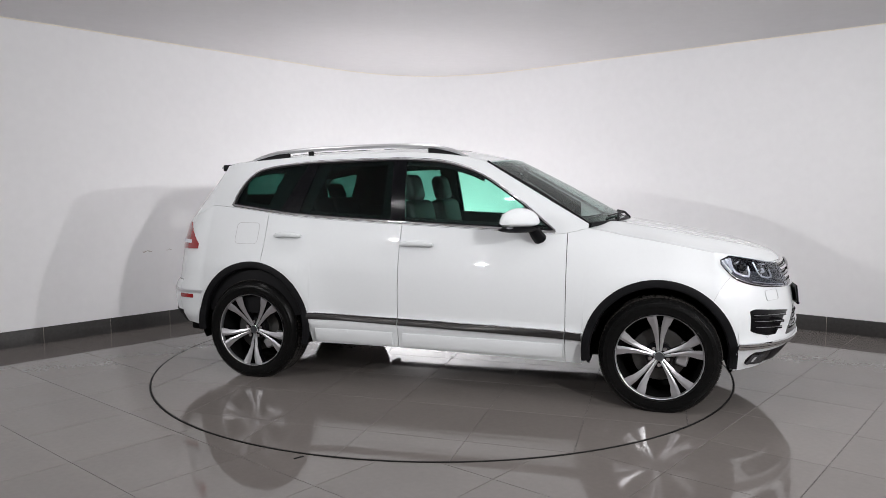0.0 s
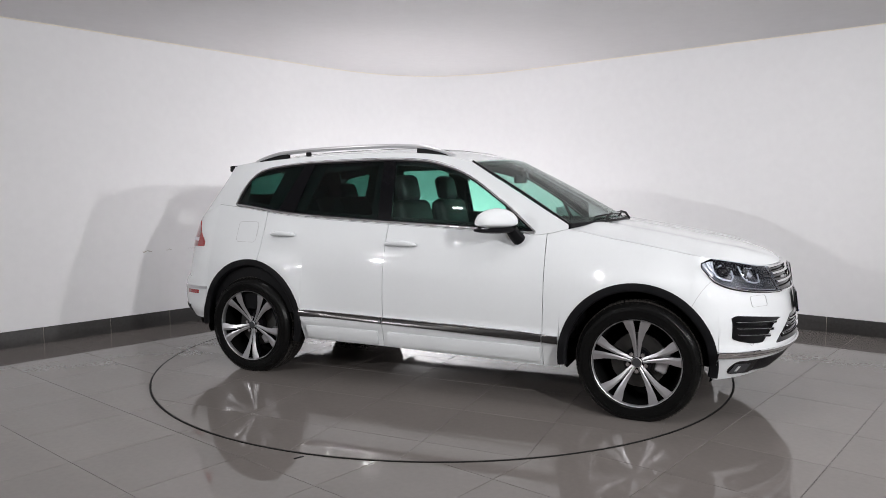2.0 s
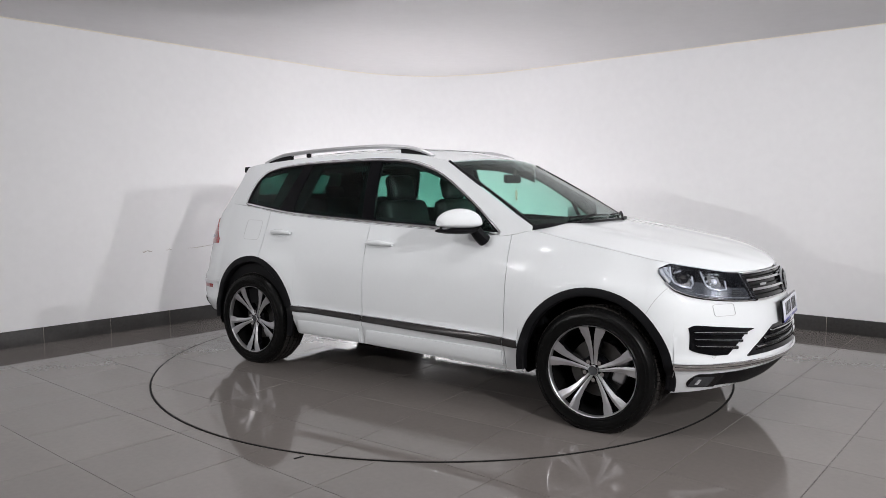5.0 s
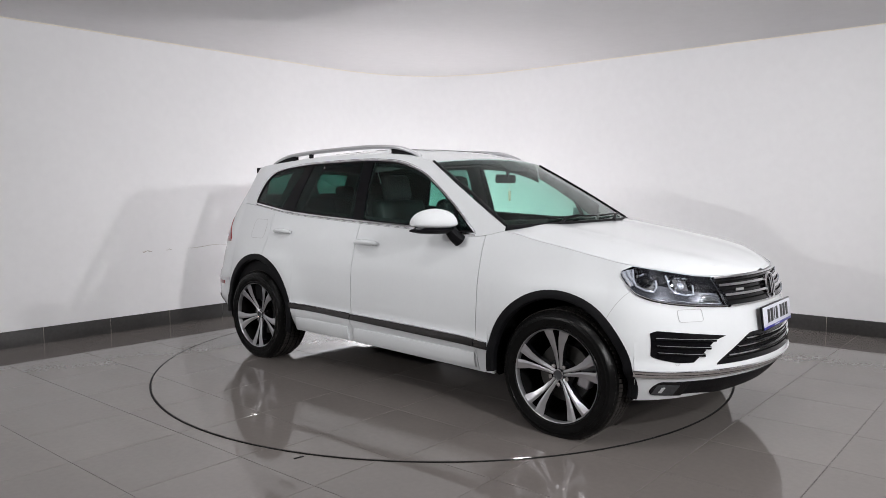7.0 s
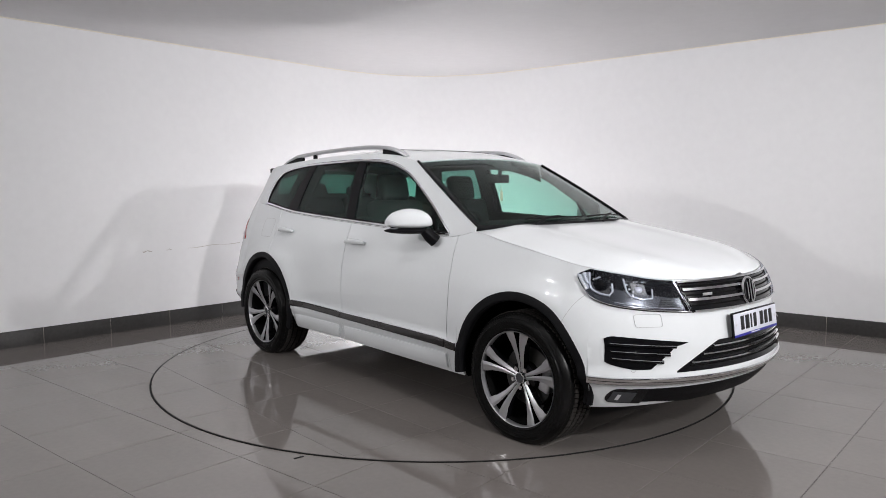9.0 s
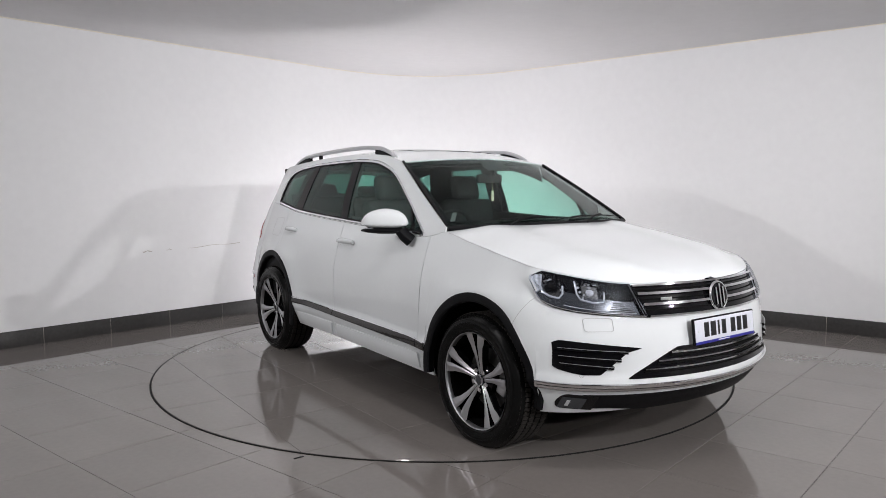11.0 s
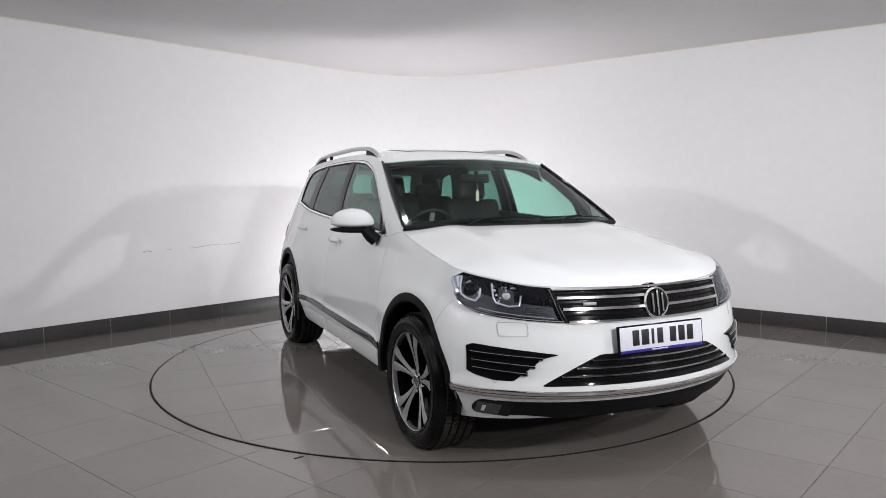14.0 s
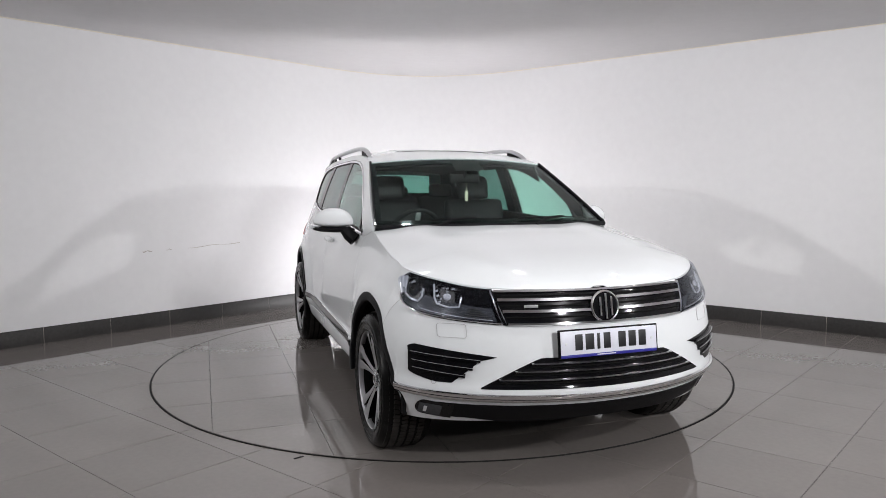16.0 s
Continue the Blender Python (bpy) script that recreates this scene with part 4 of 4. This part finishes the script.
# head lamps
lamp_low = curve1([(0.0, 0.935), (0.08, 0.895), (0.2, 0.846), (0.45, 0.806), (1.0, 0.766)])
def lamp_edges(sy):
    """Columns from the outer tip inwards: nose share, lower and upper edge."""
    tip, inn_t, inn_b = 0.11, share(0.520, 0.915), share(0.476, 0.766)
    cols = []
    for i in range(25):
        u = i / 24
        hi = min(mix(0.963, 1.0, min(1, u * 4)), hood_edge(mix(tip, inn_t, u)) - 0.006)
        lo = lamp_low(u)
        cols.append((mix(tip, inn_b, u), mix(tip, inn_t, u), lo, hi))
    return cols


for sy in (1, -1):
    cols = lamp_edges(sy)

    def lamp_pt(u, v, off, cols=cols, sy=sy):
        f = min(max(u, 0), 1) * 24
        i = min(int(f), 23)
        c = [mix(a, b, f - i) for a, b in zip(cols[i], cols[i + 1])]
        z = mix(c[2], c[3], v)
        return nose_st(mix(c[0], c[1], v), z, off, sy)

    house = thick(part("head_lamp", sheet([[lamp_pt(i / 24, j / 10, 0.002) for j in range(11)] for i in range(25)]), GLOSS, car, "clear head lamp with dark housing and chrome reflectors"), 0.01)

    def blob(name, u, v, off, mat, s):
        c = lamp_pt(u, v, off)
        out = (lamp_pt(u, v, off + 0.02) - c).normalized()
        m = Matrix.Translation(c) @ out.to_track_quat("Z", "Y").to_matrix().to_4x4()
        bm = bmesh.new()
        bmesh.ops.create_uvsphere(bm, u_segments=20, v_segments=12, radius=1.0, matrix=m @ Matrix.Diagonal((s[0], s[1], s[2], 1)))
        return part(name, bm, mat, house)

    def patch(name, u0, u1, v0, v1, off, mat, n=14):
        return thick(part(name, sheet([[lamp_pt(u, v, off) for v in lerp_list(v0(u), v1(u), 6)] for u in lerp_list(u0, u1, n)]), mat, house), 0.002)

    patch("lamp_bezel", 0.12, 0.965, lambda u: 0.07, lambda u: 0.58 - 0.14 * u, 0.0045, BEZEL, 24)
    patch("side_marker", 0.012, 0.135, lambda u: 0.10 + 0.9 * max(0, 0.07 - u), lambda u: 0.84, 0.0055, LENS, 8)
    for k in range(5):
        rod_v = 0.14 + 0.06 * k
        part("inner_rib", tube([lamp_pt(u, rod_v + 0.03 * (u - 0.8), 0.008) for u in lerp_list(0.80 + 0.01 * k, 0.945 - 0.012 * k, 6)], 0.0035, 6, 0.7), STEEL, house)
    blob("projector", 0.31, 0.56, 0.003, GLOSS, (0.040, 0.036, 0.018))
    blob("projector", 0.68, 0.60, 0.004, LENS, (0.020, 0.018, 0.008))

    def rod(name, uv, r, mat, off=0.008, flat=0.6):
        return part(name, tube([lamp_pt(u, v, off) for u, v in uv], r, 8, flat), mat, house)

    rod("light_guide", [(0.165, 0.86), (0.168, 0.45), (0.205, 0.28), (0.30, 0.25), (0.40, 0.28), (0.432, 0.44), (0.43, 0.66)], 0.006, GUIDE, 0.009, 1.0)
    rod("light_guide", [(0.555, 0.86), (0.568, 0.50), (0.60, 0.36), (0.70, 0.32), (0.775, 0.38), (0.79, 0.66)], 0.005, GUIDE, 0.009, 1.0)
    thick(part("reflector_bowl", sheet([[lamp_pt(u, v, 0.005) for v in lerp_list(0.46, 0.78, 5)] for u in lerp_list(0.615, 0.74, 6)]), STEEL, house), 0.003)
    thick(part("reflector_bowl", sheet([[lamp_pt(u, v, 0.005) for v in lerp_list(0.25 + 0.2 * max(0, 0.1 - u) / 0.1, 0.80, 5)] for u in lerp_list(0.04, 0.17, 6)]), LENS, house), 0.003)
    thick(part("reflector_bowl", sheet([[lamp_pt(u, v, 0.005) for v in lerp_list(0.30, 0.74, 5)] for u in lerp_list(0.24, 0.40, 6)]), STEEL, house), 0.003)
    rod("side_reflector", [(0.035, 0.78), (0.05, 0.45), (0.10, 0.30), (0.15, 0.18)], 0.014, LENS)
    rod("side_reflector", [(0.09, 0.88), (0.11, 0.60), (0.155, 0.42)], 0.012, LENS)
    rod("lower_chrome", [(u, 0.03) for u in lerp_list(0.10, 0.985, 24)], 0.0055, CHROME, 0.013)
    rod("inner_chrome", [(0.985, v) for v in lerp_list(0.05, 0.95, 6)], 0.0045, CHROME, 0.006)
    rod("lower_rib", [(u, 0.16 - 0.05 * u) for u in lerp_list(0.45, 0.95, 10)], 0.004, SATIN, 0.006)
    rnd = random.Random(7)
    for u0, u1, v0, v1, n in ((0.05, 0.17, 0.28, 0.85, 16), (0.20, 0.42, 0.30, 0.84, 14), (0.56, 0.78, 0.36, 0.86, 18)):
        for _ in range(n):
            u, v = rnd.uniform(u0, u1), rnd.uniform(v0, v1)
            c = lamp_pt(u, v, 0.007)
            out = (lamp_pt(u, v, 0.03) - c).normalized()
            m = Matrix.Translation(c) @ out.to_track_quat("Z", "Y").to_matrix().to_4x4() @ pose(0, 0, 0, rnd.uniform(-28, 28), rnd.uniform(-28, 28), rnd.uniform(0, 90))
            part("reflector_facet", boxed((0, 0, 0), (rnd.uniform(0.008, 0.02), rnd.uniform(0.006, 0.012), 0.003), 0, m), LENS if rnd.random() < 0.6 else STEEL, house, smooth=False)
    cover = thick(part("lamp_cover", sheet([[lamp_pt(i / 24, j / 10, 0.020 - 0.012 * (abs(2 * j / 10 - 1) ** 6)) for j in range(11)] for i in range(25)]), GLASS_L, house), 0.002)
    cover.visible_shadow = False

    strip("panel_seam", [(("f", v), z) for v, z in zip(lerp_list(0.010, 0.205, 10), [0.700, 0.722, 0.744, 0.764, 0.782, 0.798, 0.813, 0.826, 0.838, 0.848, 0.857])], sy, 0.003, 0.0006, SEAM, bumper)
    # side intake with its fins
    def intake_hi(y):
        a = abs(y)
        return mix(0.668, 0.622, (0.885 - a) / 0.355) - 0.018 * max(0, (a - 0.850) / 0.035) ** 2

    def intake_lo(y):
        a = abs(y)
        if a > 0.72:
            return 0.540 - 0.045 * min(1, (0.885 - a) / 0.10) ** 0.5
        if a > 0.605:
            return mix(0.495, 0.600, (0.72 - a) / 0.115)
        return intake_hi(y) - mix(0.030, 0.001, (0.605 - a) / 0.075)
    intake = nose_patch("side_intake", -0.884 * sy, -0.531 * sy, intake_lo, intake_hi, GLOSS, 0.003, 60, 8, label="gloss black side air intake with fins")
    for z0, z1, ya, yb in ((0.625, 0.604, 0.868, 0.600), (0.588, 0.566, 0.866, 0.632), (0.552, 0.530, 0.862, 0.664)):
        bar("intake_fin", -ya * sy, -yb * sy, lambda y, z0=z0, z1=z1, ya=ya, yb=yb: mix(z0, z1, (ya - abs(y)) / (ya - yb)), GLOSS, intake, 0.019, 0.012, 0.002, 12)
        # pale satin line stands in for the highlight along the gloss black fin
        bar("fin_highlight", -ya * sy, -yb * sy, lambda y, z0=z0, z1=z1, ya=ya, yb=yb: mix(z0, z1, (ya - abs(y)) / (ya - yb)) + 0.004, SATIN, intake, 0.002, 0.015, 0.002, 12)
    # fog lamp
    def fog_round(y):
        return math.sqrt(max(0.0, 1 - (max(0.0, abs(y) - 0.815) / 0.0305) ** 2))

    def fog_mid(y):
        return mix(0.349, 0.339, (0.845 - abs(y)) / 0.145)
    fog = nose_patch("fog_lamp_recess", -0.845 * sy, -0.700 * sy, lambda y: fog_mid(y) - 0.036 * fog_round(y), lambda y: fog_mid(y) + 0.044 * fog_round(y), GLOSS, 0.003, 30, 6)
    nose_patch("fog_lamp", -0.832 * sy, -0.745 * sy, lambda y: fog_mid(y) - 0.030, lambda y: fog_mid(y) + 0.028, BEZEL, 0.006, 8, 6, 0.006, fog)
    nose_patch("fog_reflector", -0.812 * sy, -0.800 * sy, lambda y: fog_mid(y) - 0.016, lambda y: fog_mid(y) + 0.014, LENS, 0.009, 6, 4, 0.004, fog)
    # washer flap and sensor
    s0 = share(0.745, 0.735)
    loop = []
    for cx, cz, a0 in ((0.663, 0.757, 0), (0.757, 0.757, 90), (0.757, 0.718, 180), (0.663, 0.718, 270)):
        for k in range(4):
            a = radians(a0 + 90 * k / 3)
            loop.append((cx - 0.012 * math.cos(a), cz + 0.012 * math.sin(a)))
    loop.append(loop[0])
    strip("washer_flap", [(("f", share(y, z)), z) for y, z in loop], sy, 0.0022, 0.0006, SEAM, bumper, lift=0.0022)
    c = nose_at(-0.79 * sy, 0.494, -0.0075)
    bm = bmesh.new()
    bmesh.ops.create_uvsphere(bm, u_segments=14, v_segments=8, radius=0.011, matrix=Matrix.Translation(c))
    sensor = part("parking_sensor", bm, PAINT, bumper)
    out = (nose_at(-0.79 * sy, 0.494, 0.02) - c).normalized()
    bm = bmesh.new()
    torus(bm, Matrix.Translation(nose_at(-0.79 * sy, 0.494, 0.0008)) @ out.to_track_quat("Z", "Y").to_matrix().to_4x4(), 0.0115, 0.0013, 20, 6)
    part("sensor_ring", bm, SEAM, sensor)

# lower grille
def lg_hi(y):
    return 0.618 if abs(y) < 0.33 else mix(0.618, 0.478, ((abs(y) - 0.33) / 0.275) ** 1.15)


low = nose_patch("lower_grille", -0.602, 0.602, lambda y: 0.474, lg_hi, GLOSS, 0.003, 50, 8, label="black lower grille with thin chrome bars")
for z in (0.592, 0.556, 0.518):
    e = 0.33 + 0.275 * max(0, (0.618 - z) / 0.14) ** (1 / 1.15) - 0.012
    bar("grille_bar", -e, e, lambda y, z=z: z, CHROME, low, 0.0095, 0.014, 0.002, 40)
    bar("grille_slat", -e, e, lambda y, z=z: z - 0.016, DARK, low, 0.007, 0.006, 0.002, 30)

# chrome strip round the bumper, black chin below
def wrap_strip(name, zf, v0, h, d, mat, off=0.001):
    st = front_stations(v0, 1.0)
    both = [(s, 1) for s in st] + [(s, -1) for s in st[::-1][1:]]
    P, N, W = [], [], []
    for s, sy in both:
        z = zf(s[1])
        nn = skin_normal(s, z)
        P.append(flip(side_at(s, z) + nn * off, sy)), N.append(flip(nn, sy))
    for i in range(len(P)):
        t = (P[min(i + 1, len(P) - 1)] - P[max(i - 1, 0)]).normalized()
        W.append(t.cross(N[i]).normalized())
    return part(name, ribbon(P, N, W, h, d), mat, bumper)


wrap_strip("bumper_strip", lambda v: 0.446 - 0.018 * v, 0.262, 0.041, 0.010, CHROME)
wrap_strip("strip_groove", lambda v: 0.448 - 0.018 * v, 0.275, 0.005, 0.0112, TRIM)
full_wrap("chin", front_stations(0.562, 1.0), lambda s: mix(0.312, bottom_of(s) - 0.005, min(1, max(0, (s[1] - 0.70) / 0.16)) ** 1.5), lambda s: 0.390, BLACK, bumper, 5, 0.003, 0.01)

# number plate: white plate, dark surround, plain bars for its characters
pm = Matrix.Translation((2.346, 0, 0.683)) @ pose(0, 0, 0, 0, -7, 0)
plate = part("number_plate", boxed((-0.002, 0, 0), (0.012, 0.540, 0.132), 0.005, pm), GLOSS, car, "white number plate in a black surround")
part("plate_face", boxed((0.006, 0, 0.003), (0.003, 0.520, 0.111), 0.001, pm), PLATE, plate)
part("plate_band", boxed((0.0065, 0, -0.058), (0.003, 0.520, 0.014), 0.001, pm), BLUE, plate)
for y, w in ((-0.165, 0.046), (-0.107, 0.052), (-0.060, 0.018), (-0.014, 0.042), (0.068, 0.046), (0.124, 0.046), (0.180, 0.046)):
    part("plate_bar", boxed((0.0082, y, 0.005), (0.0012, w * 0.88, 0.074), 0.0004, pm), INK, plate)
for y in (-0.232, 0.232):
    part("plate_screw", boxed((0.008, y, 0.0), (0.003, 0.011, 0.011), 0.001, pm), PAINT, plate)
part("plate_small_print", boxed((0.0083, -0.02, -0.058), (0.0008, 0.10, 0.005), 0.0002, pm), PLATE, plate)


# ---- wheels ----
def build_wheel():
    """A wheel on the car's right, its outer face towards -y."""
    hub = new("wheel")
    hub.parent = car
    o = 0.135
    tyre_prof = [(0.262, -o + 0.02), (0.272, -o + 0.004), (0.278, -o - 0.001), (0.282, -o - 0.001), (0.284, -o + 0.001), (0.302, -o - 0.004), (0.318, -o - 0.004), (0.3195, -o - 0.0062), (0.323, -o - 0.0058), (0.3245, -o - 0.003), (0.338, -o + 0.0), (0.3395, -o - 0.001), (0.343, -o + 0.001), (0.345, -o + 0.004), (0.360, -o + 0.016), (0.3685, -o + 0.038), (0.371, -0.05), (0.372, 0.0), (0.371, 0.05), (0.3685, o - 0.038), (0.360, o - 0.016), (0.338, o), (0.30, o + 0.004), (0.272, o - 0.004), (0.262, o - 0.02)]
    tyre = part("tyre", lathe(tyre_prof, 72), TYRE, hub, "black rubber road tyre")
    for y in (-0.045, 0.0, 0.045):
        part("tread_groove", lathe([(0.3705, y - 0.005), (0.3728, y - 0.004), (0.3728, y + 0.004), (0.3705, y + 0.005)], 72), DARK, tyre)
    # tread blocks on the shoulder
    bm = bmesh.new()
    box(bm, (0, 0, 0), (0.010, 0.022, 0.017))
    block = part("tread_block", bm, TREAD, tyre)
    for i in range(72):
        ob = block if i == 0 else new("tread_block", block.data)
        ob.parent = tyre
        ob.matrix_basis = pose(0, 0, 0, 0, 5 * i, 0) @ Matrix.Translation((0.3588, -o + 0.036, 0))
    # tread ribs cut by cross grooves
    bm = bmesh.new()
    for i in range(90):
        for row, y in enumerate((-0.068, -0.0225, 0.0225, 0.068)):
            a = radians(4 * i + 2 * (row % 2))
            box(bm, (0, y, 0), (0.006, 0.034, 0.0205), 0.0, pose(0, 0, 0, 0, math.degrees(a), 0) @ Matrix.Translation((0.3715, 0, 0)) @ Matrix.Translation((0, y, 0)) @ pose(0, 0, 0, 14 if row % 2 else -14, 0, 0) @ Matrix.Translation((0, -y, 0)))
    part("tread", bm, TREAD, tyre, smooth=False)
    part("rim", lathe([(0.260, -o + 0.030), (0.2635, -o + 0.008), (0.268, -o + 0.004), (0.269, -o + 0.012), (0.266, -o + 0.03), (0.262, -o + 0.04)], 64), [ALLOY], hub, "machined alloy rim")
    part("rim_barrel", lathe([(0.257, -o + 0.032), (0.250, 0.0), (0.240, o - 0.02), (0.05, o - 0.02)], 48), DARK, hub)
    for k in range(5):
        for s in (-1, 1):
            bm = bmesh.new()
            prof_pts = []
            base = radians(90 + 72 * k)
            for r, da, w, y in ((0.034, 15.0, 0.016, -0.084), (0.075, 9.0, 0.020, -0.089), (0.135, 7.6, 0.028, -0.101), (0.195, 8.9, 0.041, -0.114), (0.215, 10.0, 0.050, -0.117), (0.2600, 11.6, 0.060, -0.124)):
                a = base + s * radians(da)
                c = Vector((r * math.cos(a), 0, r * math.sin(a)))
                t = Vector((-math.sin(a), 0, math.cos(a)))
                ridge = c - s * t * w * 0.18
                prof_pts.append([c - t * w / 2 + Vector((0, y + (0.003 if s < 0 else 0.0), 0)), ridge + Vector((0, y - 0.003, 0)), c + t * w / 2 + Vector((0, y + (0.003 if s > 0 else 0.0), 0)), c + t * w / 2 * 0.85 + Vector((0, y + 0.05, 0)), c - t * w / 2 * 0.85 + Vector((0, y + 0.05, 0))])
            vs = grid(bm, prof_pts, True)
            bm.faces.new(vs[0]), bm.faces.new(vs[-1])
            bm.faces.ensure_lookup_table()
            for f in bm.faces:
                front = max(v.co.y for v in f.verts) < -0.072
                f.material_index = 0 if front else 1
            part("spoke", bm, [ALLOY, GLOSS], hub, smooth=False)
    part("hub_disc", lathe([(0.001, -0.070), (0.055, -0.072), (0.085, -0.066), (0.085, -0.02)], 32), GLOSS, hub)
    cap = part("hub_cap", lathe([(0.001, -0.098), (0.026, -0.097), (0.031, -0.092), (0.032, -0.07)], 28), BEZEL, hub)
    part("cap_ring", lathe([(0.026, -0.097), (0.028, -0.101), (0.031, -0.099), (0.032, -0.092)], 28), CHROME, cap)
    for k in range(5):
        a = radians(54 + 72 * k)
        m = Matrix.Translation((0.056 * math.cos(a), -0.078, 0.056 * math.sin(a)))
        bm = bmesh.new()
        bmesh.ops.create_cone(bm, cap_ends=True, segments=6, radius1=0.011, radius2=0.0135, depth=0.03, matrix=m @ pose(0, 0, 0, 90, 0, 0))
        part("wheel_bolt", bm, CHROME, hub)
    part("brake_disc", lathe([(0.07, 0.0), (0.07, -0.02), (0.168, -0.02), (0.170, -0.014), (0.170, 0.0)], 40), STEEL, hub)
    part("brake_caliper", boxed((0.14, -0.02, 0.055), (0.075, 0.075, 0.15), 0.015, pose(0, 0, 0, 0, 18, 0)), SATIN, hub)
    return hub


first = build_wheel()
first.location = (AXLE + 0.010, -0.828, HUB_Z - 0.015)
copy_thing(first, pose(-AXLE, -0.823, HUB_Z - 0.009, 0, 36, 0))
copy_thing(first, pose(AXLE + 0.010, 0.828, HUB_Z - 0.015, 0, 20, 180))
copy_thing(first, pose(-AXLE, 0.823, HUB_Z - 0.009, 0, 50, 180))

floor_tiles()


# ---- movement ----
def turn_at(t):
    return -17.12 - 3.443 * t + 0.00463 * t * t


def motions():
    steps = [0.5 * i for i in range(33)]
    walk(turntable, [(t, pose(0, 0, 0, 0, 0, turn_at(t))) for t in steps])
    rows = []
    for t in steps:
        a = radians(turn_at(t))
        ox, oy = 0.2731, -0.0653
        rows.append((t, pose(ox * math.cos(a) - oy * math.sin(a), ox * math.sin(a) + oy * math.cos(a), 0.0045, 0, 0, turn_at(t))))
    walk(car, rows)


motions()
